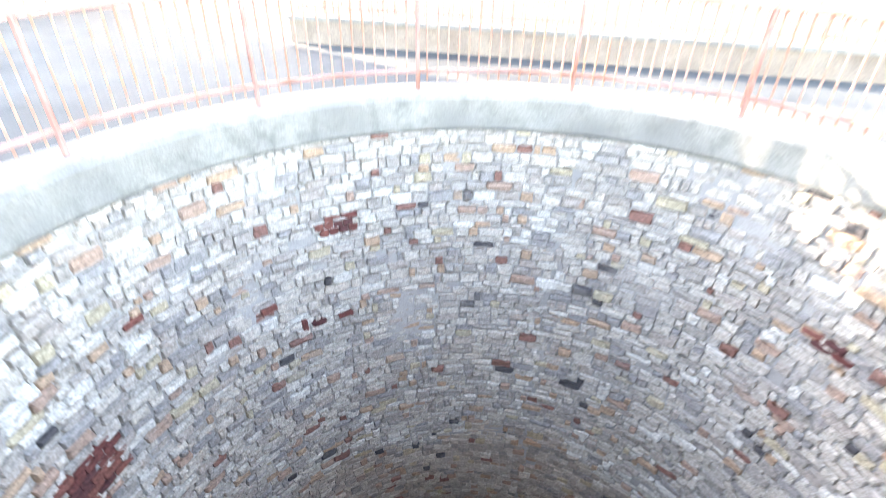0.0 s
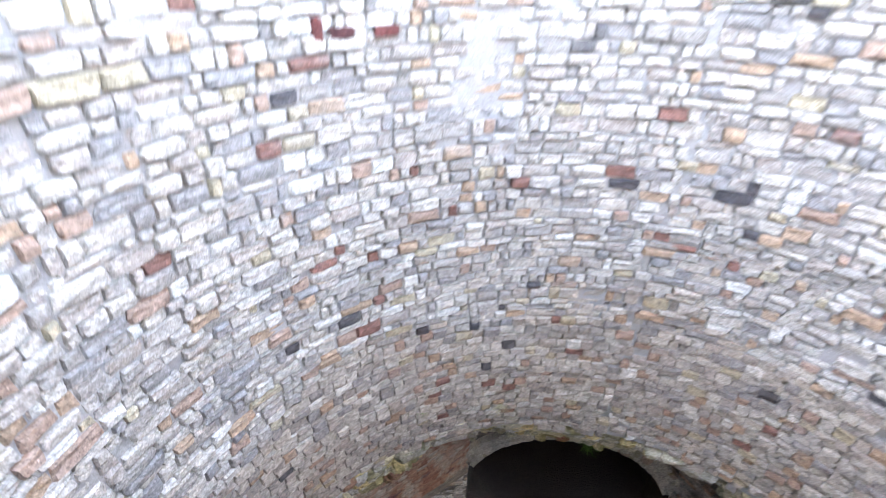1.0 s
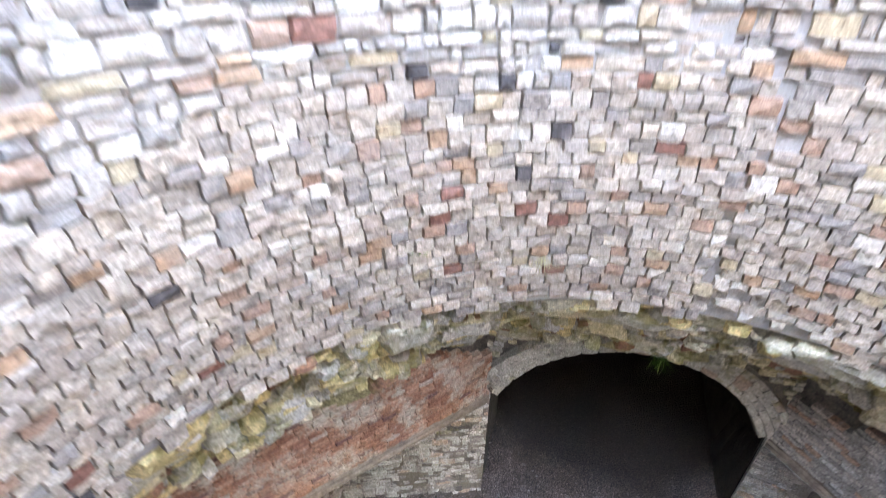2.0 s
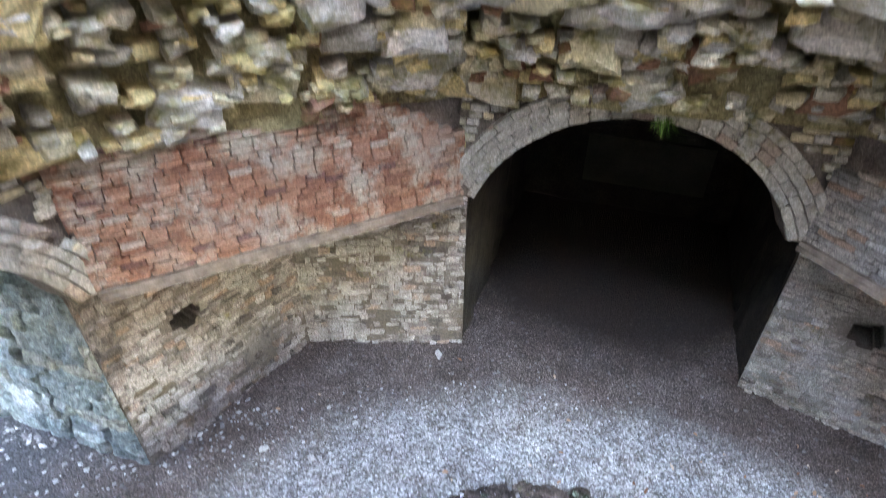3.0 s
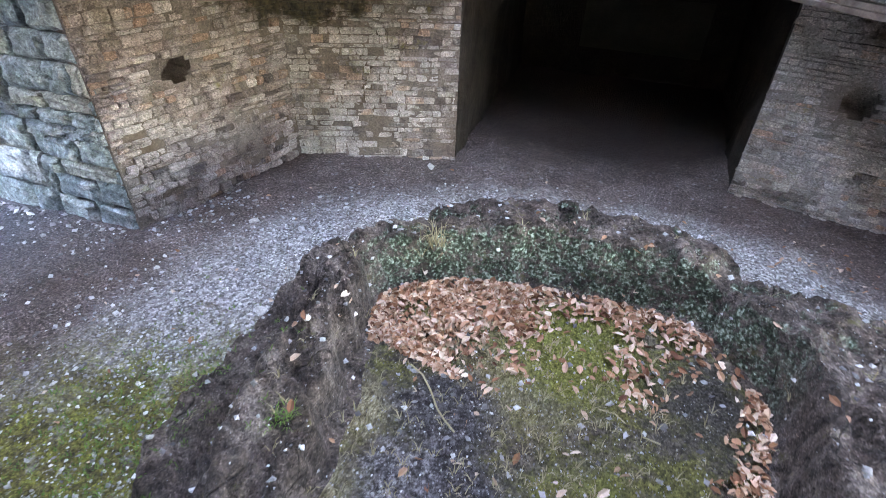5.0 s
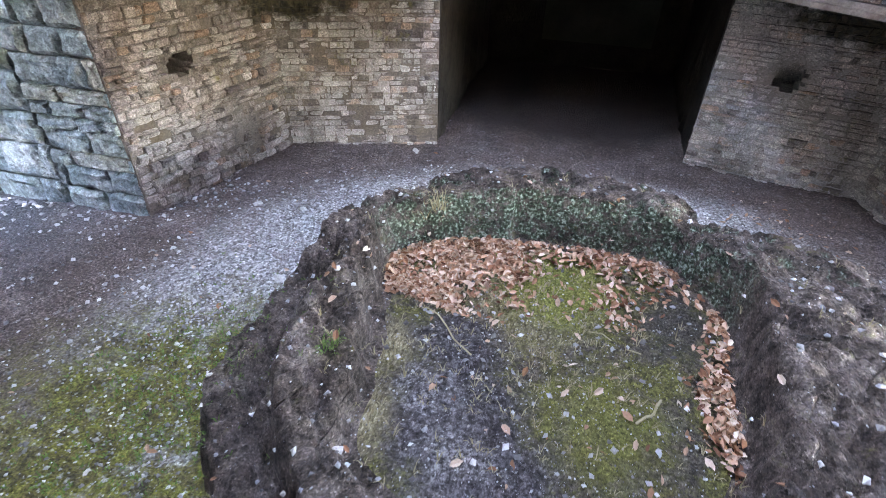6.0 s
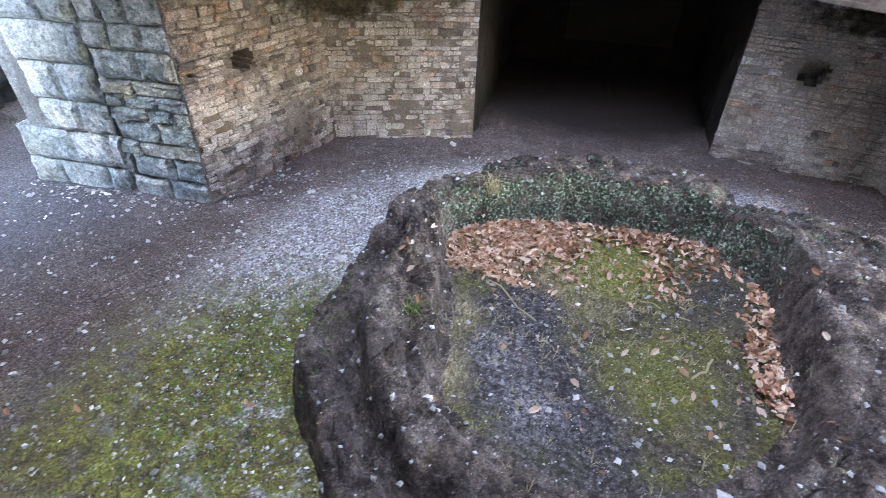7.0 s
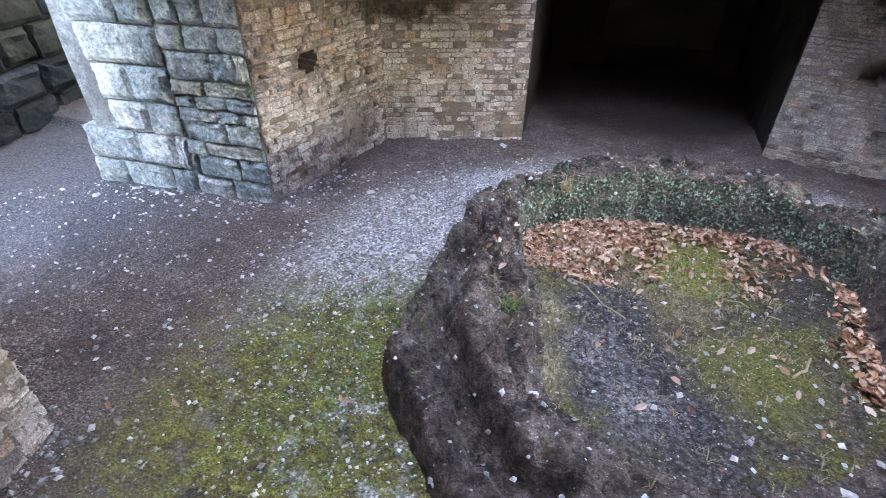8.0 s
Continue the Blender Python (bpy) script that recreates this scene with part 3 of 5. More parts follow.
def build_shaft_stones():
    z, row = Z_SHAFT - 0.06, 0
    while z < Z_RIM - 0.03:
        low = z < 8.2
        h = min(RNG.uniform(0.10, 0.155) if low else RNG.uniform(0.085, 0.17), Z_RIM - z)
        a = RNG.uniform(0, 0.05)
        end = a + 2 * math.pi - 0.03
        while a < end:
            w = RNG.uniform(0.12, 0.24) if low else 0.10 + 0.3 * RNG.random() ** 1.6
            mid = a + w / R_SHAFT / 2
            a += w / R_SHAFT
            deg = (math.degrees(mid) + 180) % 360 - 180
            x, y = math.sin(mid), math.cos(mid)
            bury = fractal(x * 4, y * 4, z, 0.8)
            ragged = 0.12 * fractal(x * 4, y * 4, 2, 1.6)
            if z < Z_SHAFT + 0.05 + ragged and row < 3 and RNG.random() < 0.5:
                continue
            if RNG.random() < 0.012:
                continue
            p = RNG.uniform(-0.012, 0.03) - (0.035 if bury > 0.52 and not low else 0.0)
            flare, gap = max(0.0, 7.2 - z) * 0.12, 0.006 if low else RNG.uniform(0.006, 0.03)
            r = R_SHAFT + flare + 0.06 - p
            (low_pieces if z < 8.6 + 0.9 * fractal(x * 4, y * 4, 7, 0.5) else shaft_pieces).lay((x * r, y * r, z + h / 2), (y, -x, RNG.uniform(-0.03, 0.03)), (-x, -y, RNG.uniform(-0.05, 0.05)),
                             (w - gap * (1.5 if low else 1), 0.14, h - gap), single=(z < 6.95 and -52 < deg < 0))
        z += h
        row += 1


build_shaft_stones()


# ---------------------------------------------------------------- octagonal chamber under the shaft
chamber = empty("wall_chamber", "eight-sided furnace chamber of brick panels and arches", "wall", "structure")


def arch_z(s, half=1.92, rise=1.3, spring=Z_SPRING):
    """Height of the arch's underside at s from its middle."""
    rad = (half * half + rise * rise) / (2 * rise)
    return spring + rise - rad + math.sqrt(max(rad * rad - s * s, 0.0))


def face_slab(name, a, b, z0, z1, mat, parent, thick=0.45, arch=None):
    """A wall slab from a to b, its face to the right of a-b; arch: (middle, half width, rise, spring) is cut through it."""
    a, b = Vector((*a, 0)), Vector((*b, 0))
    d = (b - a)
    run = d.length
    d.normalize()
    back = Vector((-d.y, d.x, 0)) * thick
    if arch:
        m, half, rise, spring = arch
        low = [(0, z0), (m - half - 0.001, z0)] + [(m + half * q, arch_z(half * q, half, rise, spring)) for q in np.linspace(-1, 1, 25)] + [(m + half + 0.001, z0), (run, z0)]
    else:
        low = [(0, z0), (run, z0)]
    k = len(low)
    v = []
    for off in (Vector(), back):
        v += [a + d * s + off + Vector((0, 0, z)) for s, z in low] + [a + d * s + off + Vector((0, 0, z1)) for s, z in low]
    f = []
    for i in range(k - 1):
        f += [(i, i + 1, k + i + 1, k + i), (2 * k + i, 3 * k + i, 3 * k + i + 1, 2 * k + i + 1),
              (i, 2 * k + i, 2 * k + i + 1, i + 1), (k + i, k + i + 1, 3 * k + i + 1, 3 * k + i)]
    f += [(0, k, 3 * k, 2 * k), (k - 1, 3 * k - 1, 4 * k - 1, 2 * k - 1)]
    return solid(name, v, f, mat, parent)


def holed_slab(a, b, z0, z1, mat, parent, thick, hole):
    """A slab like face_slab, with a ragged cavity broken into its face. hole: (middle, height, half width, half height)."""
    a, b = Vector((*a, 0)), Vector((*b, 0))
    d = (b - a)
    run = d.length
    d.normalize()
    back = Vector((-d.y, d.x, 0))
    hs, hz, hw, hh = hole
    ns, nz = int(run / 0.06), int((z1 - z0) / 0.06)

    def at(i, j, q=0.0):
        s_, z_ = run * i / ns, z0 + (z1 - z0) * j / nz
        if q == 0.0 and 0 < i < ns:
            q = 0.016 - 0.04 * fractal(s_ + a.x * 3, z_, a.y, 1.5, 5) - 0.012 * fractal(s_, z_, a.x, 9, 3)
        return a + d * s_ + back * q + Vector((0, 0, z_))

    gone = set()
    for i in range(ns):
        for j in range(nz):
            s_, z_ = run * (i + 0.5) / ns, z0 + (z1 - z0) * (j + 0.5) / nz
            if math.hypot((s_ - hs) / hw, (z_ - hz) / hh) < 1.0 + 0.2 * fractal(s_, z_, 1, 5):
                gone.add((i, j))
    v = [at(i, j) for i in range(ns + 1) for j in range(nz + 1)]
    g = lambda i, j: i * (nz + 1) + j
    f = [(g(i, j), g(i + 1, j), g(i + 1, j + 1), g(i, j + 1)) for i in range(ns) for j in range(nz) if (i, j) not in gone]
    for i, j in gone:
        for (di, dj, e0, e1) in ((-1, 0, (i, j), (i, j + 1)), (1, 0, (i + 1, j + 1), (i + 1, j)), (0, -1, (i + 1, j), (i, j)), (0, 1, (i, j + 1), (i + 1, j + 1))):
            if (i + di, j + dj) not in gone:
                k = len(v)
                v += [at(*e0, 0.5), at(*e1, 0.5)]
                f.append((g(*e0), g(*e1), k + 1, k))
        k = len(v)
        v += [at(i, j, 0.5), at(i + 1, j, 0.5), at(i + 1, j + 1, 0.5), at(i, j + 1, 0.5)]
        f.append((k, k + 1, k + 2, k + 3))
    k = len(v)
    v += [at(0, 0, thick), at(ns, 0, thick), at(ns, nz, thick), at(0, nz, thick)]
    f += [(k + 3, k + 2, k + 1, k), (g(0, 0), k, k + 1, g(ns, 0)), (g(0, nz), g(ns, nz), k + 2, k + 3), (g(0, 0), g(0, nz), k + 3, k), (g(ns, 0), k + 1, k + 2, g(ns, nz))]
    return solid("wall_core", v, f, mat, parent, flip_fix=False)


def shifted(a, b, by):
    d = Vector((b[0] - a[0], b[1] - a[1])).normalized()
    q = Vector((d.y, -d.x)) * by
    return (a[0] + q.x, a[1] + q.y), (b[0] + q.x, b[1] + q.y)


def build_octagon():
    for i in range(8):
        a, b = OCT[i], OCT[(i + 1) % 8]
        run = math.hypot(b[0] - a[0], b[1] - a[1])
        if i in (0, 2, 6):
            face_slab("arch_wall", a, b, Z_SPRING - 0.02, Z_OCT + 0.4, NICHE_MORTAR, chamber, 0.5, (run / 2, {0: 1.92, 2: 1.8, 4: 1.6, 6: 1.8}[i], 1.3, Z_SPRING))
        elif i == 4:
            face_slab("closing_wall", a, b, -0.3, Z_OCT + 0.4, NICHE_MORTAR, chamber, 0.5)
        else:
            face_slab("spandrel_wall", a, b, Z_BEAM + 0.05, Z_OCT + 0.4, NICHE_MORTAR, chamber, 0.4)


build_octagon()


def build_panel(i, single):
    """Red brick panel over an iron beam, across one corner of the chamber."""
    a, b = OCT[i], OCT[(i + 1) % 8]
    a, b = shifted(a, b, 0.14)
    run = math.hypot(b[0] - a[0], b[1] - a[1])
    top = lambda s: Z_OCT - 0.15 + 0.25 * fractal(s, i, 1, 0.9) - (0.55 * max(0, 1 - abs(s - (run if i == 7 else 0)) / 1.2))
    pieces = Pieces("brick", GREY_PANEL if i == 1 else PANEL_BRICK, chamber, BLOCKY_V, "weathered grey-brown bricks" if i == 1 else "brown-red bricks with limewash and mortar smears")
    keep = lambda s, z, hw, hh: z + hh < top(s)
    coursed(pieces, a, b, Z_BEAM + 0.12, Z_OCT + 0.3, (0.074, 0.078), (0.21, 0.235), 0.11, 0.012, keep,
            (lambda s, z: 0.7 < s < 3.4 and z < 4.3) if single else None, 0.009)
    pieces.done()
    a2, b2 = Vector((*a, 0)), Vector((*b, 0))
    d = (b2 - a2).normalized()
    o = Vector((d.y, -d.x, 0))
    va, fa = [], []
    prof = [(0.05, 0.0), (0.05, 0.06), (0.03, 0.07), (0.03, 0.13), (-0.3, 0.13), (-0.3, 0.0)]
    for e in (a2 + d * 0.02, b2 - d * 0.02):
        va += [e + o * q + Vector((0, 0, Z_BEAM - 0.02 + h)) for q, h in prof]
    fa = [tuple(range(6)), tuple(range(11, 5, -1))] + [(k, (k + 1) % 6, 6 + (k + 1) % 6, 6 + k) for k in range(6)]
    solid("iron_beam", va, fa, RUST, chamber, "rusted iron beam under the brick panel")


for _i in (7, 1, 5):
    build_panel(_i, _i == 7)


def build_arch_rings(i, half, single):
    """Four stepped rings of brick over an arch."""
    a, b = Vector((*OCT[i], 0)), Vector((*OCT[(i + 1) % 8], 0))
    d = (b - a)
    mid = (a + b) / 2
    d.normalize()
    o = Vector((d.y, -d.x, 0))
    rise = 1.3
    rad = (half * half + rise * rise) / (2 * rise)
    zc = Z_SPRING + rise - rad
    lim = math.asin(half / rad)
    pieces = Pieces("arch_brick", ARCH_BRICK, chamber, BLOCKY_V, "grey-buff bricks of the arch rings")
    for ring in range(4):
        r = rad + 0.055 + ring * 0.112
        count = int(2 * lim * r / 0.235)
        for k in range(count):
            if ring == 3 and RNG.random() < 0.12:
                continue
            t = -lim + 2 * lim * (k + 0.5 + (0.5 if ring % 2 else 0) * (k < count - 1)) / count
            e = d * math.sin(t) + Vector((0, 0, math.cos(t)))
            tang = d * math.cos(t) - Vector((0, 0, math.sin(t)))
            at = mid + e * r + Vector((0, 0, zc)) + o * (-0.02 + ring * 0.032 + RNG.uniform(-0.004, 0.004))
            m_up = e
            pieces.lay(at, tang, o, (2 * lim * r / count - 0.005, 0.16, 0.106), single, up=m_up)
    keep = lambda s, z, hw, hh: z - hh > zc + math.sqrt(max((rad + 0.5) ** 2 - (abs(s - run / 2)) ** 2, 0)) or abs(s - run / 2) > rad + 0.45
    run = (b - a).length
    fill = Pieces("stone", RUBBLE_STONE, chamber, SHAPE_V, "mossy rubble over the arch")
    coursed(fill, OCT[i], OCT[(i + 1) % 8], Z_SPRING, Z_OCT + 0.35, (0.08, 0.13), (0.13, 0.26), 0.12, 0.06, keep, None, 0.012, 0, 0.08)
    pieces.done()
    fill.done()


build_arch_rings(0, 1.92, True)
build_arch_rings(6, 1.8, False)
build_arch_rings(2, 1.8, False)


def oct_radius(a):
    x, y = math.sin(a), math.cos(a)
    best = 9.0
    for i in range(8):
        p, q = OCT[i], OCT[(i + 1) % 8]
        ex, ey = q[0] - p[0], q[1] - p[1]
        den = x * ey - y * ex
        if abs(den) > 1e-6:
            t = (p[0] * ey - p[1] * ex) / den
            u = (p[0] * y - p[1] * x) / den
            if t > 0 and -1e-6 <= u <= 1 + 1e-6:
                best = min(best, t)
    return best


def build_broken_edge():
    """The torn-out band of rubble between the shaft's lowest course and the chamber."""
    core = empty("wall_broken_edge", "torn-out mossy rubble band under the shaft", "wall", "structure")
    seg, lev = 220, 26
    v, f = [], []
    for i in range(seg):
        a = 2 * math.pi * i / seg
        x, y = math.sin(a), math.cos(a)
        ro = oct_radius(a) - 0.02
        for j in range(lev):
            q = j / (lev - 1)
            z = Z_OCT - 0.25 + q * (Z_SHAFT + 0.15 - Z_OCT + 0.25)
            r = ro - 0.1 + (4.56 - ro + 0.1) * q + 0.17 * math.sin(math.pi * q) + 0.13 * fractal(x * 5, y * 5, z * 1.3, 1.3, 5)
            v.append((x * r, y * r, z))
    for i in range(seg):
        n = (i + 1) % seg
        for j in range(lev - 1):
            f.append((i * lev + j, i * lev + j + 1, n * lev + j + 1, n * lev + j))
    solid("rubble_core", v, f, EARTHY, core, "earthy yellow-green rubble core", smooth=True, flip_fix=False)
    pieces = Pieces("rubble_stone", RUBBLE_STONE, core, WILD_V, "loose mossy rubble stones")
    for k in range(1250):
        a = RNG.uniform(0, 2 * math.pi)
        x, y = math.sin(a), math.cos(a)
        q = RNG.random()
        ro = oct_radius(a)
        z = Z_OCT - 0.15 + q * (Z_SHAFT - Z_OCT + 0.1)
        r = ro - 0.1 + (4.47 - ro + 0.1) * q + 0.08 * math.sin(math.pi * q) + 0.13 * fractal(x * 5, y * 5, z * 1.3, 1.3, 5)
        big = RNG.random()
        w = RNG.uniform(0.13, 0.28) if big < 0.9 else RNG.uniform(0.34, 0.7)
        deg = (math.degrees(a) + 180) % 360 - 180
        pieces.lay((x * r, y * r, z), (y, -x, RNG.uniform(-0.25, 0.25)), (-x, -y, RNG.uniform(-0.45, 0.25)), (w, RNG.uniform(0.24, 0.44), w * RNG.uniform(0.45, 0.75)), -70 < deg < 40 and len(pieces.single) < 290)
    pieces.done()


build_broken_edge()
shaft_pieces.done()
low_pieces.done()


# ---------------------------------------------------------------- piers, niches and tunnels
def build_pier(name, label, line, thick, z1, parts_on, course=(0.045, 0.14), length=(0.07, 0.3), hole=None, mats=NICHE_STONE, proud=0.05, bed=NICHE_MORTAR):
    """A stone wall along a broken plan line, its face to the right of the line."""
    pier = empty(name, label, "wall", "structure")
    for k in range(len(line) - 1):
        a, b = line[k], line[k + 1]
        run = math.hypot(b[0] - a[0], b[1] - a[1])
        holed_slab(a, b, -0.3, z1, bed, pier, thick, (hole[1], hole[2], hole[3], hole[4]) if hole and hole[0] == k else (-9.0, 0.0, 0.1, 0.1))
        pieces = Pieces("stone", mats[k] if isinstance(mats, list) else mats, pier, PIER_V, "low courses of buff rubble, partly washed with lime")
        keep = (lambda s, z, hw, hh, k=k: hole is None or hole[0] != k or math.hypot((s - hole[1]) / (hole[3] + hw), (z - hole[2]) / (hole[4] + hh)) > 0.9)
        coursed(pieces, a, b, -0.05, z1, course, length, 0.12, proud, keep, (lambda s, z: z < 2.6) if parts_on and parts_on[k] else None, 0.011, 0, 0.05, 0.22)
        pieces.single, extra = pieces.single[:290], pieces.single[290:]
        for i, m in extra:
            pieces.v.append(pieces.shapes[i] @ np.array(m.to_3x3()).T + np.array(m.translation))
            pieces.f += [tuple(n + pieces.k for n in q) for q in SHAPE_F]
            pieces.k += len(pieces.shapes[i])
        pieces.done()
    return pier


NW_LINE = [(-5.2, 1.64), (-4.52, 4.34), (-2.1, 5.3)]
NE_LINE = [(2.2, 5.9), (4.65, 5.25), (5.3, 2.1)]
SW_LINE = [(-2.1, -5.3), (-4.4, -4.4), (-4.85, -2.4)]
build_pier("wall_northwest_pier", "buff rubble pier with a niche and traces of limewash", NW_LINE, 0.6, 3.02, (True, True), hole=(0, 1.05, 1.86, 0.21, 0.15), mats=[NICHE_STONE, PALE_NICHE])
build_pier("wall_northeast_pier", "pale limewashed rubble pier with a broken hole", NE_LINE, 0.6, 3.02, (True, False), hole=(0, 1.05, 1.72, 0.2, 0.24), mats=WASHED_STONE, bed=LIME_PLASTER)
build_pier("wall_southeast_pier", "rough buff rubble pier", [(5.2, -2.2), (4.45, -4.4), (2.1, -5.3)], 0.6, 3.02, None)
build_pier("wall_southwest_pier", "rough buff rubble pier", SW_LINE, 0.6, 3.02, None)

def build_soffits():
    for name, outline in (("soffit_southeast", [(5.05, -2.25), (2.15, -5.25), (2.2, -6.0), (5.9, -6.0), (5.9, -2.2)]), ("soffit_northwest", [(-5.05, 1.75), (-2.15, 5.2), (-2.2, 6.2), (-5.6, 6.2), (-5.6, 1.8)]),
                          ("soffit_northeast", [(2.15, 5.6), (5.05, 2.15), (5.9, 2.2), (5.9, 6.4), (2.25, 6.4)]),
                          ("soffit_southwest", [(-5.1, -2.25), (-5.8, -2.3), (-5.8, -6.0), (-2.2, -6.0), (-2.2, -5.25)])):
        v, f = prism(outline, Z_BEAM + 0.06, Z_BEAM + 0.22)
        solid(name, v, f, SHADE_AND_CORE, None, "dark soffit over a corner niche", "ceiling", "structure")


build_soffits()


def build_tunnel(name, label, left, right, z_spring, rise, mat, skip_left=False):
    """Side walls and a vault; left and right are plan lines from the chamber outwards."""
    t = empty(name, label, "tunnel", "structure")
    (lx0, ly0), (lx1, ly1) = left
    (rx0, ry0), (rx1, ry1) = right
    v, f = [], []
    steps, seg = 14, 20
    for i in range(steps + 1):
        q = i / steps
        l = Vector((lx0 + (lx1 - lx0) * q, ly0 + (ly1 - ly0) * q, 0))
        r = Vector((rx0 + (rx1 - rx0) * q, ry0 + (ry1 - ry0) * q, 0))
        m, half = (l + r) / 2, (r - l).length / 2
        u = (r - l).normalized()
        prof = [(-half, -0.3), (-half, 1.0), (-half, 2.0)] + [(half * c, arch_z(half * c, half, rise, z_spring)) for c in np.linspace(-1, 1, seg)] + [(half, 2.0), (half, 1.0), (half, -0.3)]
        for s, z in prof:
            w = 0.07 * fractal(s + i, z, i * 0.5, 1.7)
            v.append(m + u * (s * (1 + w * 0.5)) + Vector((0, 0, z + (w if z > 2 else 0))))
    k = len(prof)
    f = [(i * k + j, i * k + j + 1, (i + 1) * k + j + 1, (i + 1) * k + j) for i in range(steps) for j in range(k - 1)]
    ob = solid("lining", v, f, mat, t, "rough dark tunnel lining", flip_fix=False)
    so = ob.modifiers.new("thick", "SOLIDIFY")
    so.thickness, so.offset = 0.35, 1.0
    return t


n_tunnel = build_tunnel("wall_north_tunnel", "dark arched tunnel with a pale back wall", ((-2.12, 5.42), (-2.4, 11.0)), ((2.2, 6.0), (2.4, 11.0)), 2.9, 1.3, SHADE_AND_CORE)
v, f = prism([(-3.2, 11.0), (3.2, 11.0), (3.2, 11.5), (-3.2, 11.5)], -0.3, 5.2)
solid("back_wall", v, f, SHADE_AND_CORE, n_tunnel, "back wall with the tunnel's shade in its colour")
v, f = prism([(-1.0, 10.9), (1.7, 10.9), (1.7, 10.98), (-1.0, 10.98)], 0.75, 1.9)
solid("pale_patch", v, f, PALE, n_tunnel, "faint pale patch of old plaster")
w_tunnel = build_tunnel("wall_west_tunnel", "open arched tunnel lined with blue-grey stone", ((-5.35, -2.55), (-8.3, -2.65)), ((-5.35, 1.82), (-8.3, 1.65)), 2.9, 1.3, BLUE_MORTAR)


build_tunnel("wall_east_tunnel", "open arched tunnel of rough stone", ((5.4, 1.75), (9.3, 1.8)), ((5.4, -1.8), (9.3, -1.8)), 2.9, 1.3, NICHE_MORTAR)



def build_blocks(name, label, a, b, z1, mats, proud, zones, back, depth=0.3, batter=0.0, singles=True):
    """A wall of large blocks. zones: (from, to, course heights, block lengths) along a-b. batter: how far its free end leans in for each metre up."""
    wall = empty(name, label, "wall", "structure")
    pa, pb = Vector((*a, 0)), Vector((*b, 0))
    d = (pb - pa).normalized()
    out = Vector((d.y, -d.x, 0))
    v = []
    for off in (out * -0.1, out * -0.7):
        v += [pa + d * (0.06 - 0.3 * batter) + off + Vector((0, 0, -0.3)), pb + off + Vector((0, 0, -0.3)), pb + off + Vector((0, 0, z1)), pa + d * (0.06 + batter * z1) + off + Vector((0, 0, z1))]
    solid("wall_core", v, [(0, 1, 2, 3), (7, 6, 5, 4), (0, 4, 5, 1), (1, 5, 6, 2), (2, 6, 7, 3), (3, 7, 4, 0)], back, wall)
    pieces = Pieces("block", mats, wall, ROCKY_V, "large rock-faced blocks", ROCKY_F)
    for s0, s1, heights, lengths in zones:
        p, q = pa + d * s0, pa + d * s1
        coursed(pieces, (p.x, p.y), (q.x, q.y), -0.1, z1, heights, lengths, depth, proud, lambda s, z, hw, hh, s0=s0: s + s0 - hw * 0.4 > batter * z, (lambda s, z: True) if singles else None, 0.014)
    pieces.done()


# jamb of the west tunnel, of big dressed blocks, bonded into thinner courses at the corner
build_blocks("wall_west_jamb", "pale blue-grey rock-faced tunnel jamb with open joints", (-8.35, 1.42), (-5.22, 1.62), 2.95, BLUE_BLOCK, 0.035,
             [(0.0, 1.84, (0.42, 0.66), (0.55, 1.2)), (1.855, 3.14, (0.14, 0.5), (0.35, 0.95))], BLUE_MORTAR, batter=0.2)
build_blocks("wall_west_jamb_south", "rough buff tunnel jamb", (-4.85, -2.4), (-8.35, -2.5), 2.95, NICHE_STONE, 0.05, [(0.0, 3.5, (0.2, 0.4), (0.3, 0.7))], NICHE_MORTAR)
# The top of this wall is raised out of view to block sun.
build_blocks("wall_retaining", "dark rock-faced retaining wall beyond the yard, extended unseen to block light", (-10.9, 1.3), (-12.8, 9.3), 12.0, DARK_BLOCK, 0.16, [(0.0, 8.2, (0.5, 0.66), (0.7, 1.4))], SHADE_AND_CORE, 0.4)
# Unseen wall, added only to dim the light in the west tunnel.
build_blocks("wall_light_screen_south", "dark rock-faced retaining wall beyond the yard, extended unseen to block light", (-10.6, -7.6), (-10.9, 1.3), 4.7, DARK_BLOCK, 0.16, [(0.0, 8.9, (0.5, 0.66), (0.7, 1.4))], SHADE_AND_CORE, 0.4)


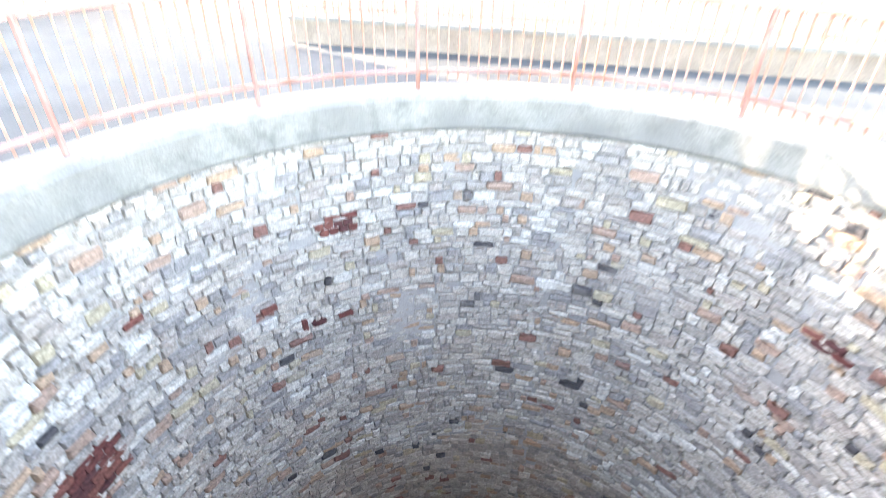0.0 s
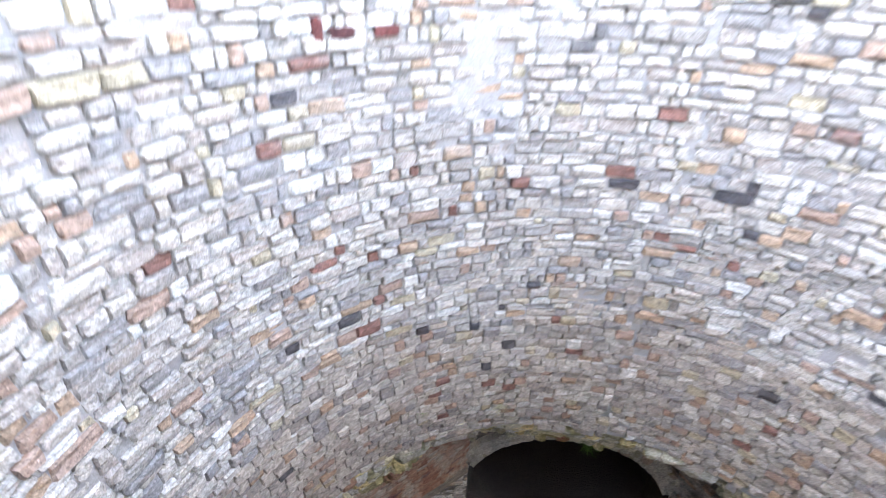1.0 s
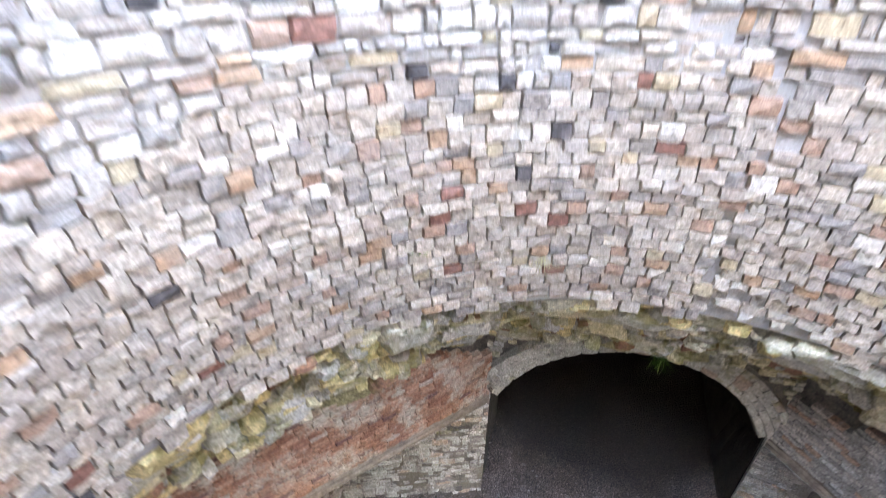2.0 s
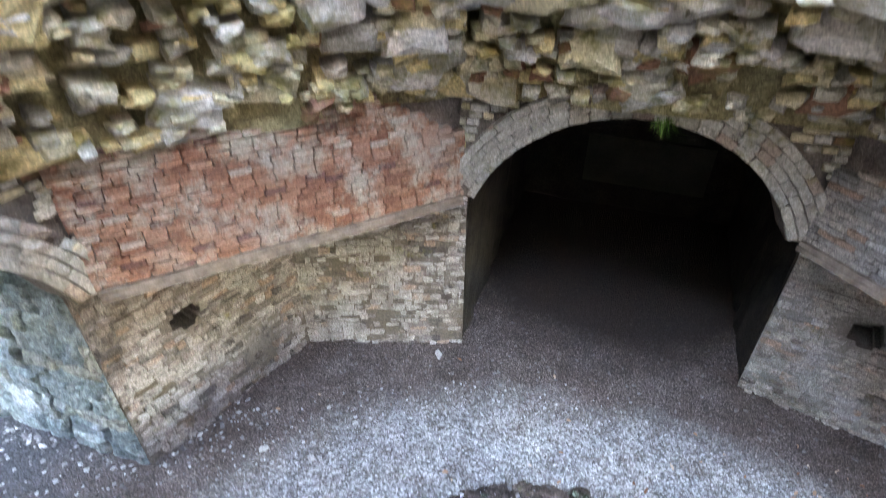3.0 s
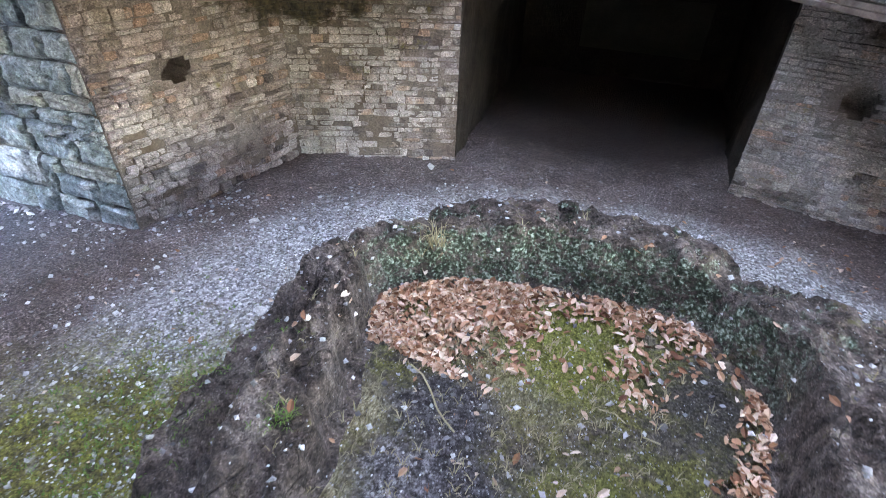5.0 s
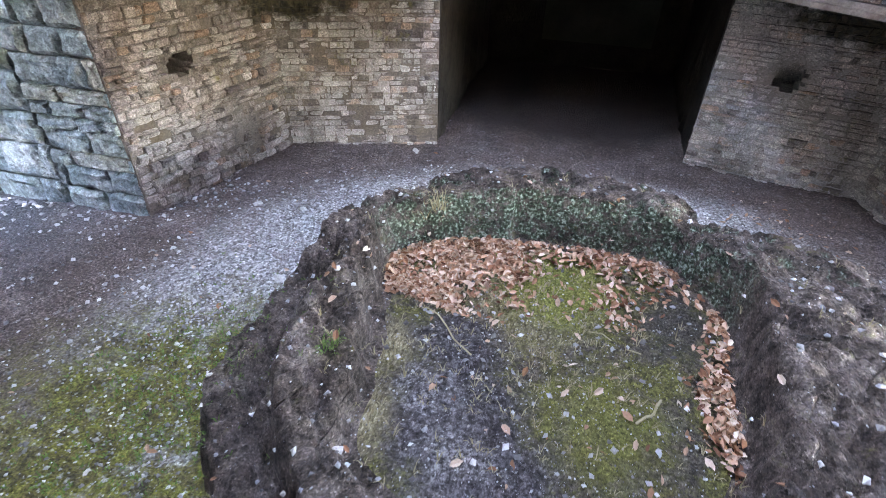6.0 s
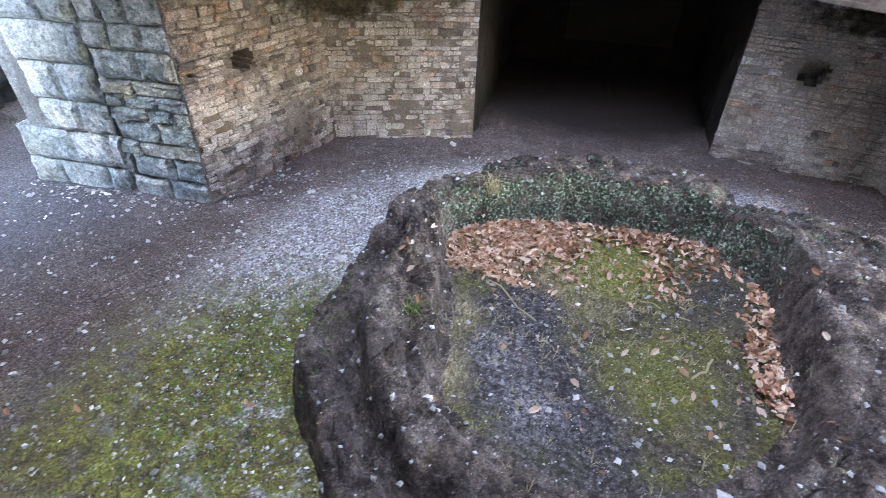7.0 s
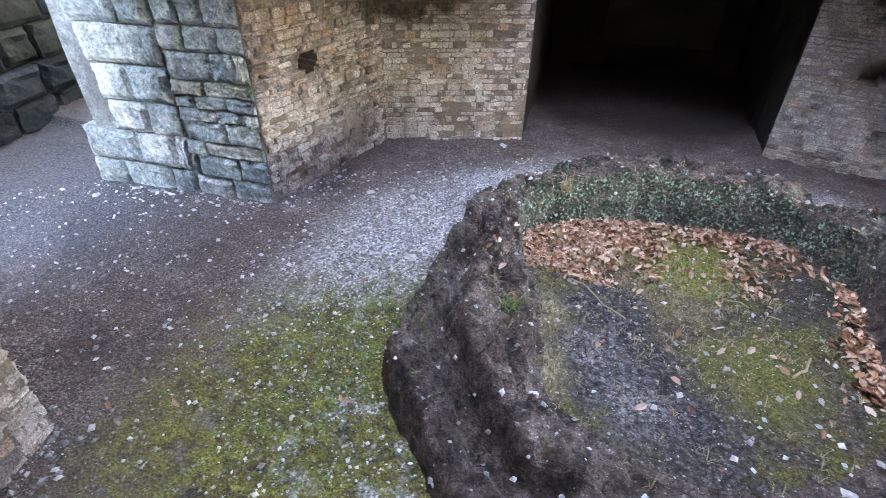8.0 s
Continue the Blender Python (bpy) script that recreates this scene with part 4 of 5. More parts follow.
# ---------------------------------------------------------------- terrace round the shaft's mouth
def build_terrace():
    ring = ring_wall("coping", [(4.05, 14.5), (4.03, 14.55), (4.03, 14.9), (4.07, 14.95), (4.62, 14.95), (4.62, 14.5)], CONCRETE, None, seg=144)
    tagged(ring, "grey weathered concrete coping round the shaft mouth", "kerb", "", "structure")
    v, f = [], []
    seg = 144
    x0, x1, y0, y1 = -11.2, 9.6, -9.3, 120.0
    for i in range(seg):
        a = 2 * math.pi * i / seg
        x, y = math.sin(a), math.cos(a)
        t = min((x1 if x > 0 else x0) / x if abs(x) > 1e-9 else 1e9, (y1 if y > 0 else y0) / y if abs(y) > 1e-9 else 1e9)
        v += [(4.6 * x, 4.6 * y, 14.88), (min(t, 7) * x, min(t, 7) * y, 14.88), (t * x, t * y, 14.88), (4.6 * x, 4.6 * y, 14.3), (t * x, t * y, 14.3)]
    for i in range(seg):
        n = (i + 1) % seg
        f += [(5 * i, 5 * i + 1, 5 * n + 1, 5 * n), (5 * i + 1, 5 * i + 2, 5 * n + 2, 5 * n + 1), (5 * i + 2, 5 * i + 4, 5 * n + 4, 5 * n + 2),
              (5 * i + 3, 5 * n + 3, 5 * n + 4, 5 * i + 4), (5 * i, 5 * n, 5 * n + 3, 5 * i + 3)]
    solid("pavement_terrace", v, f, PAVING, None, "grey terrace paving, damp in patches", "pavement", "structure")
    face_slab("wall_stack_west", (-7.8, 12.0), (-7.8, -9.2), -0.3, 14.3, BLUE_MORTAR, None, 0.5, (12.45, 2.05, 1.3, 2.9))
    tagged(bpy.data.objects["wall_stack_west"], "outer blue-grey stone face of the furnace bank", "wall", "", "structure")
    face_slab("wall_stack_east", (9.0, 12.0), (9.0, -9.2), -0.3, 14.3, BROWN_WALL, None, 0.5, (12.0, 1.8, 1.3, 2.9))
    tagged(bpy.data.objects["wall_stack_east"], "outer stone face of the furnace bank", "wall", "", "structure")
    face_slab("wall_stack_south", (9.5, -8.7), (-8.3, -8.7), -0.3, 14.3, BROWN_WALL, None, 0.5)
    tagged(bpy.data.objects["wall_stack_south"], "outer stone face of the furnace bank", "wall", "", "structure")
    for name, a, b in (("wall_stack_north", (-8.3, 12.0), (9.5, 12.0)),):
        face_slab(name, a, b, -0.3, 14.3, BROWN_WALL, None, 0.6)
        tagged(bpy.data.objects[name], "outer stone face of the furnace bank", "wall", "", "structure")


build_terrace()
def build_shade_block():
    """An unseen tall block added to the west, whose shadow falls over half the terrace."""
    along, side = Vector((-0.927, 0.375)), Vector((0.375, 0.927))
    c = [along * s + side * n for s, n in ((24, 3.7), (24, -22), (34, -22), (34, 3.7))]
    v, f = prism([tuple(q) for q in c], -0.3, 30.0)
    blocker = empty("shade_block", "tall plain unseen block added to shade the terrace", "building", at=(0, 0, 0))
    solid("wall", v, f, BROWN_WALL, blocker)
    v, f = prism([tuple(q) for q in (along * 23.7 + side * 3.8, along * 23.7 - side * 22.3, along * 34.3 - side * 22.3, along * 34.3 + side * 3.8)], 30.0, 30.5)
    solid("roof", v, f, CONCRETE, blocker)


build_shade_block()


# Added wall that stops daylight entering the yard from the north.
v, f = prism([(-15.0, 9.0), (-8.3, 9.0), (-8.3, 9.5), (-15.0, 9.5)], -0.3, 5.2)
solid("wall_passage_end", v, f, DARK_BLOCK["island"], None, "dark stone wall added to keep north light out of the yard", "wall", "structure")


# ---------------------------------------------------------------- railing
def build_railing():
    rail = empty("railing", "faded red iron railing with many upright bars on the coping", "railing", at=(0, 0, 14.95))
    inv = Matrix.Translation((0, 0, -14.95))
    r = 4.32
    for name, z, q in (("bottom_rail", 15.17, 0.026), ("top_rail", 16.08, 0.034)):
        v, f, seg, k = [], [], 160, 6
        for i in range(seg):
            a = 2 * math.pi * i / seg
            for j in range(k):
                b = 2 * math.pi * j / k
                rr = r + q * math.cos(b)
                v.append((rr * math.sin(a), rr * math.cos(a), z - 14.95 + q * math.sin(b)))
        f = [(i * k + j, i * k + (j + 1) % k, ((i + 1) % seg) * k + (j + 1) % k, ((i + 1) % seg) * k + j) for i in range(seg) for j in range(k)]
        solid(name, v, f, RAIL_PAINT, rail, "faded red round rail")
    v, f = bar((0, 0, 0.09), (0, 0, 1.24), 0.013, 6)
    bar_me = mesh_of("bar", v, f, BAR_PAINT)
    v, f = bar((0, 0, -0.05), (0, 0, 1.2), 0.028, 8)
    post_me = mesh_of("post", v, f, RAIL_PAINT)
    n = 212
    for i in range(n):
        a = 2 * math.pi * i / n
        ob = new("bar", bar_me)
        ob.parent = rail
        ob.matrix_basis = pose((r + 0.035) * math.sin(a), (r + 0.035) * math.cos(a), 0, RNG.uniform(-0.6, 0.6), RNG.uniform(-0.6, 0.6), 0)
    for i in range(14):
        a = radians(-1.4 + i * 360 / 14)
        ob = new("post", post_me)
        ob.parent = rail
        ob.matrix_basis = pose(r * math.sin(a), r * math.cos(a), 0)


build_railing()


def build_fence(name, label, a, b, z, height, step, mat, thick=0.014):
    fence = empty(name, label, "fence", at=(*a, z))
    d = Vector((b[0] - a[0], b[1] - a[1], 0))
    run = d.length
    d.normalize()
    for part, h in (("bottom_rail", 0.12), ("top_rail", height - 0.1)):
        v, f = bar((0, 0, h), d * run + Vector((0, 0, h)), 0.025)
        solid(part, v, f, mat, fence)
    v, f = bar((0, 0, 0.0), (0, 0, height), thick)
    me = mesh_of("bar", v, f, mat)
    for i in range(int(run / step) + 1):
        ob = new("bar", me)
        ob.parent = fence
        ob.matrix_basis = Matrix.Translation(d * (i * step))


def build_boundary():
    v, f = prism([(-5.0, 6.15), (9.4, 6.75), (9.4, 7.1), (-5.0, 6.5)], 14.86, 15.26)
    solid("wall_low", v, f, BROWN_WALL, None, "low brown sandstone wall behind the terrace", "wall", "structure")
    v, f = prism([(-5.04, 6.1), (9.44, 6.7), (9.44, 7.15), (-5.04, 6.55)], 15.262, 15.33)
    solid("trim_wall_cap", v, f, CONCRETE, None, "pale stone cap of the low wall", "trim", "structure")
    build_fence("wall_railing", "thin rusty railing on the low wall", (-4.9, 6.33), (9.3, 6.92), 15.33, 1.1, 0.16, BAR_PAINT)
    build_fence("edge_fence", "blue-grey bar fence at the terrace edge", (-11.1, 2.0), (-11.1, 11.8), 14.88, 1.1, 0.14, GREY_PAINT)


build_boundary()


# ---------------------------------------------------------------- hearth remains in the middle of the floor
HC = Vector((0.35, 0.3))


def table(deg, rows):
    deg %= 360
    for (a, p), (b, q) in zip(rows, rows[1:]):
        if a <= deg <= b:
            t = (deg - a) / (b - a)
            t = t * t * (3 - 2 * t)
            return p + (q - p) * t
    return rows[-1][1]


# by compass degrees from the north, clockwise
OUTER = [(0, 2.34), (40, 2.5), (56, 2.95), (70, 3.08), (90, 3.0), (140, 2.95), (180, 2.95), (215, 2.95), (240, 2.86), (262, 2.66), (284, 2.48), (298, 2.34), (330, 2.4), (360, 2.34)]
INNER = [(0, 1.66), (40, 1.95), (60, 1.98), (90, 1.72), (130, 1.95), (180, 2.05), (215, 2.0), (238, 1.64), (256, 1.53), (274, 1.64), (298, 2.0), (314, 1.88), (335, 1.66), (360, 1.66)]
TOP = [(0, 1.19), (31, 1.17), (38, 0.98), (60, 1.15), (90, 1.12), (130, 0.92), (160, 0.66), (190, 0.58), (215, 0.68), (240, 0.88), (262, 1.0), (285, 1.08), (315, 1.1), (340, 1.18), (360, 1.19)]


def hearth_height(r, deg):
    a = radians(deg)
    x, y = HC.x + r * math.sin(a), HC.y + r * math.cos(a)
    jag = 0.11 * fractal(x, y, 4, 1.5, 4)
    ro, ri, top = table(deg, OUTER) + jag, table(deg, INNER) + jag * 0.6, table(deg, TOP)
    inside = 0.50 + 0.06 * fractal(x, y, 8, 1.3) + 0.02 * fractal(x, y, 2, 7) + 0.08 * max(0, math.cos(a)) * r / 2
    step = lambda e0, e1, q: (lambda t: t * t * (3 - 2 * t))(min(max((q - e0) / (e1 - e0), 0), 1))
    lump = noise.voronoi(Vector((x * 2.6, y * 2.6, 0.3)))[0]
    wall = top + 0.06 * fractal(x, y, 1, 2.4, 5) + 0.03 * fractal(x, y, 6, 7) + 0.02 * fractal(x, y, 9, 15, 3) + 0.16 * (min(lump[1] - lump[0], 0.35) - 0.2) - 0.10 * max(0.0, 0.12 - abs(fractal(x, y, 15, 1.7, 4))) / 0.12
    # a worn crack along the western side, where an outer skin has slipped
    if 200 < deg < 285:
        wall -= 0.42 * math.exp(-((r - (ro - 0.5)) / 0.09) ** 2) * min(1, (285 - deg) / 12) + 0.36 * step(ro - 0.5, ro - 0.4, r) * min(1, (285 - deg) / 12)
    ri += 0.05 * fractal(x, y, 7, 4, 5)
    ro += 0.05 * fractal(x, y, 3, 4)
    h = inside + (wall - inside) * step(ri - 0.06, ri + 0.07, r)
    return h + (-0.15 - h) * step(ro - 0.08, ro + 0.15, r), x, y


def build_hearth():
    thing = empty("hearth_base", "ruined round furnace hearth with a thick mossy ring wall", "ruin", at=(HC.x, HC.y, 0))
    seg = 520

    def sheet(name, radii, mat, label):
        v, f = [], []
        for i in range(seg):
            deg = 360 * i / seg
            for q in radii:
                ri, ro = table(deg, INNER), table(deg, OUTER)
                r = q * (ri - 0.16) if name == "infill" else (ri - 0.16) + q * (ro + 0.5 - ri + 0.16)
                h, x, y = hearth_height(r, deg)
                v.append((x - HC.x, y - HC.y, h))
        k = len(radii)
        f = [(i * k + j, ((i + 1) % seg) * k + j, ((i + 1) % seg) * k + j + 1, i * k + j + 1) for i in range(seg) for j in range(k - 1)]
        return solid(name, v, f, mat, thing, label, smooth=True, flip_fix=False)

    sheet("ring_wall", np.linspace(0, 1, 110), HEARTH, "dark slaggy ring wall with pale green lichen")
    sheet("infill", np.linspace(0.0, 1, 48), INFILL, "moss, grass and grey slag filling the ring")


build_hearth()


def hearth_at(x, y):
    d = Vector((x, y)) - HC
    return hearth_height(d.length, math.degrees(math.atan2(d.x, d.y)) % 360)[0]


def on_floor(x, y):
    d = Vector((x, y)) - HC
    deg = math.degrees(math.atan2(d.x, d.y)) % 360
    base = 0.05 * fractal(x, y, 3, 0.7) + 0.022 * fractal(x, y, 9, 3.5)
    return max(base, hearth_height(d.length, deg)[0]) if d.length < 3.4 else base


# ---------------------------------------------------------------- loose things
def scatter(name, label, mat, spots, make, category=""):
    v, f, k = [], [], 0
    for x, y, z in spots:
        pv, pf = make(x, y, z)
        v += pv
        f += [tuple(i + k for i in q) for q in pf]
        k += len(pv)
    ob = new(name, mesh_of(name, v, f, mat))
    return tagged(ob, label, category or name.replace("_", " "), "", "stuff")


def leaf(x, y, z):
    s = RNG.uniform(0.022, 0.058)
    m = pose(x, y, z + RNG.uniform(0.0, 0.055), RNG.gauss(0, 26), RNG.gauss(0, 26), RNG.uniform(0, 360))
    c = RNG.uniform(0.1, 0.5) * s
    pts = [(-s, 0, 0), (-0.3 * s, -0.5 * s, c), (0.5 * s, -0.4 * s, c), (s, 0, 0.2 * c), (0.5 * s, 0.42 * s, c), (-0.3 * s, 0.5 * s, c), (0.1 * s, 0, -0.3 * c)]
    return [m @ Vector(p) for p in pts], [(0, 1, 6), (1, 2, 6), (2, 3, 6), (3, 4, 6), (4, 5, 6), (5, 0, 6)]


def pebble(lo, hi):
    def make(x, y, z):
        s = lo + (hi - lo) * RNG.random() ** 3
        m = pose(x, y, z + s * 0.25, RNG.uniform(-25, 25), RNG.uniform(-25, 25), RNG.uniform(0, 360))
        q = lambda: RNG.uniform(0.7, 1.15)
        pts = [(s * q(), 0, 0), (0.2 * s, s * 0.8 * q(), 0.1 * s), (-s * q(), 0.2 * s, 0), (-0.1 * s, -s * 0.8 * q(), 0), (0.15 * s, 0.1 * s, 0.55 * s * q()), (0, 0, -0.5 * s),
               (-0.4 * s, 0.2 * s, 0.5 * s * q())]
        return [m @ Vector(p) for p in pts], [(0, 1, 4), (1, 6, 4), (1, 2, 6), (2, 3, 6), (3, 4, 6), (3, 0, 4), (1, 0, 5), (2, 1, 5), (3, 2, 5), (0, 3, 5)]
    return make


def blades(lo, hi):
    def make(x, y, z):
        v, f = [], []
        for _ in range(5):
            a, h = RNG.uniform(0, 6.3), RNG.uniform(lo, hi)
            d = Vector((math.cos(a), math.sin(a), 0))
            n = Vector((-d.y, d.x, 0)) * 0.004
            b = Vector((x, y, z)) + d * RNG.uniform(0, 0.02)
            k = len(v)
            v += [b - n, b + n, b + d * h * 0.35 + Vector((0, 0, h * 0.7)) + n * 0.7, b + d * h * 0.35 + Vector((0, 0, h * 0.7)) - n * 0.7, b + d * h * 0.9 + Vector((0, 0, h * 0.75))]
            f += [(k, k + 1, k + 2, k + 3), (k + 3, k + 2, k + 4)]
        return v, f
    return make


def leaf_spots():
    out = []
    while len(out) < 3600:
        deg = RNG.choice((RNG.uniform(-75, 120), RNG.uniform(-78, -18), RNG.uniform(-78, -4)))
        ri = table(deg % 360, INNER)
        thick = 0.42 + 0.63 * min(1.0, max(0.0, (2 - deg) / 40)) if deg < 60 else 0.3
        r = ri - 0.10 - abs(RNG.gauss(0, 0.42)) * thick
        a = radians(deg)
        x, y = HC.x + r * math.sin(a), HC.y + r * math.cos(a)
        if r > 0.3 and (fractal(x, y, 12, 2.6) > (-0.25 if deg < -15 else 0.0) or RNG.random() < 0.3):
            out.append((x, y, hearth_at(x, y)))
    for _ in range(190):
        q = RNG.random()
        x, y = 0.9 + 0.2 * q + RNG.gauss(0, 0.09 + 0.1 * q), 1.95 - 1.25 * q + RNG.gauss(0, 0.1)
        out.append((x, y, hearth_at(x, y) - 0.02))
    for _ in range(170):
        x, y = RNG.gauss(0.4, 0.8), RNG.gauss(0.7, 0.8)
        out.append((x, y, hearth_at(x, y) - 0.02))
    for _ in range(260):
        x, y = RNG.gauss(4.3, 0.7), RNG.gauss(4.3, 0.5)
        if math.hypot(x, y) < 6.4:
            out.append((x, y, on_floor(x, y)))
    for _ in range(90):
        x, y = RNG.uniform(-4.6, 4), RNG.uniform(-2.5, 5.2)
        out.append((x, y, on_floor(x, y)))
    return out


scatter("leaf_litter", "drift of dry orange-brown leaves inside the hearth ring", LEAF, leaf_spots(), leaf)


def gravel_spots(n):
    out = []
    while len(out) < n:
        a, r = RNG.uniform(-2.6, 1.6), RNG.gauss(3.35, 0.5)
        r += 0.9 * max(0.0, 1 - abs(a - 0.75) / 0.6)
        x, y = -0.1 + r * math.sin(a), 0.45 + r * math.cos(a)
        if math.hypot(x - HC.x, y - HC.y) > table(math.degrees(math.atan2(x - HC.x, y - HC.y)) % 360, OUTER) + 0.1:
            if math.hypot(x + 2.3, y + 1.6) < 1.9 + 0.8 * fractal(x, y, 3, 1.5) and RNG.random() < 0.75:
                continue
            out.append((x, y, on_floor(x, y)))
    return out


scatter("gravel", "pale grey loose gravel round the hearth", PEBBLE, gravel_spots(20000), pebble(0.006, 0.028))
scatter("floor_rubble", "scattered small stones on the earth floor", PEBBLE,
        [(x, y, on_floor(x, y)) for x, y in ((RNG.uniform(-9, 5), RNG.uniform(-3, 9)) for _ in range(11000)) if x > -5 or -2.3 < y < 1.2], pebble(0.005, 0.042))
scatter("hearth_grit", "small pale stones and grit in the hearth", PEBBLE,
        [(x, y, hearth_at(x, y)) for x, y in ((HC.x + RNG.gauss(0, 0.9), HC.y + RNG.gauss(-0.3, 0.9)) for _ in range(3200))], pebble(0.004, 0.013))
scatter("dead_grass", "thin dead grass stalks in the hearth", STRAW,
        [(x, y, hearth_at(x, y)) for x, y in ((HC.x + RNG.gauss(0, 0.9), HC.y + RNG.gauss(0, 0.9)) for _ in range(300))], blades(0.03, 0.10))
scatter("green_weeds", "small tufts of green grass and moss", GREEN,
        [(x, y, on_floor(x, y)) for x, y in ((RNG.gauss(-2.8, 0.5), RNG.gauss(-0.9, 0.9)) for _ in range(700))], blades(0.015, 0.05))


def loose_stone(x, y, s, label):
    bm = bmesh.new()
    s *= 0.62
    bmesh.ops.create_icosphere(bm, subdivisions=2, radius=s)
    for q in bm.verts:
        k = 1 + 0.7 * fractal(q.co.x + x, q.co.y + y, q.co.z, 1.2 / s, 2)
        q.co = Vector((q.co.x * k, q.co.y * k * 0.75, max(q.co.z * k * 0.5, -0.3 * s)))
    me = bpy.data.meshes.new("loose_stone")
    bm.to_mesh(me)
    bm.free()
    me.materials.append(WHITE_STONE)
    ob = new("loose_stone", me)
    ob.location = (x, y, on_floor(x, y) + 0.12 * s)
    ob.rotation_euler.z = x * 7
    tagged(ob, label, "stone", "white stones")


for _x, _y, _s in ((-3.96, 2.37, 0.11), (-2.75, 0.94, 0.13), (-2.39, 4.9, 0.17), (-1.51, 0.17, 0.06), (-0.88, -1.24, 0.07), (1.34, -1.37, 0.10), (-3.3, 2.5, 0.09), (-3.6, 1.2, 0.06), (-3.2, -0.3, 0.05), (-2.9, -1.7, 0.05), (-4.1, 0.3, 0.05), (-4.4, 1.1, 0.06), (-3.9, -0.6, 0.05), (-2.2, -0.9, 0.05), (-3.0, 3.2, 0.07), (-3.5, 3.3, 0.06), (1.7, 5.0, 0.06), (0.9, 6.4, 0.06), (-0.6, 6.1, 0.05), (1.3, 7.2, 0.06)):
    loose_stone(_x, _y, _s, "pale limestone lump lying on the ground")


# ---------------------------------------------------------------- small things on the walls
def tuft(name, label, x, y, z, n, lo, hi, mat, droop=0.0):
    v, f = [], []
    for _ in range(n):
        pv, pf = blades(lo, hi)(x + RNG.gauss(0, 0.05), y + RNG.gauss(0, 0.05), z + RNG.gauss(0, 0.04))
        k = len(v)
        v += [Vector((q.x, q.y, q.z - droop * 2 * abs(q.z - z))) for q in pv]
        f += [tuple(i + k for i in q) for q in pf]
    solid(name, [q - Vector((x, y, z)) for q in v], f, mat, None, label, "plant", flip_fix=False).location = (x, y, z)


tuft("grass_tuft", "small green tuft growing from a shaft joint", -2.60, 3.26, 6.72, 14, 0.08, 0.2, GREEN, 0.3)
tuft("dead_grass_tuft", "tuft of dead straw grass in the shaft wall", -1.55, 3.86, 6.55, 12, 0.12, 0.3, STRAW, 0.8)
tuft("fern_tuft", "green fern hanging from the crown of the arch", 0.18, 5.28, 4.28, 16, 0.1, 0.26, GREEN, 0.9)
tuft("green_weed", "low green weed beside the hearth wall", -1.22, -0.62, hearth_at(-1.22, -0.62), 14, 0.05, 0.12, GREEN)
tuft("hearth_grass", "thin dry grass growing by the ring wall", -1.02, 1.6, hearth_at(-1.02, 1.6) - 0.03, 12, 0.12, 0.32, STRAW)


def stick(a, b, r):
    a, b = Vector(a), Vector(b)
    v, f = [], []
    mid = [a + (b - a) * q + Vector((0, 0, 0.02 * math.sin(q * 9))) + Vector((0.03 * math.sin(q * 5), 0.02 * math.sin(q * 7), 0)) for q in np.linspace(0, 1, 6)]
    for p0, p1 in zip(mid, mid[1:]):
        pv, pf = bar(p0, p1, r, 5)
        k = len(v)
        v += pv
        f += [tuple(i + k for i in q) for q in pf]
    solid("stick", v, f, STRAW, None, "thin bare stick lying in the hearth", "stick")


for _a, _b, _r in (((-0.75, 0.45), (-0.15, -0.05), 0.008), ((1.22, -0.3), (1.45, -0.02), 0.012), ((0.8, 0.6), (1.3, 0.45), 0.006)):
    stick((*_a, hearth_at(*_a) + 0.02), (*_b, hearth_at(*_b) + 0.03), _r)

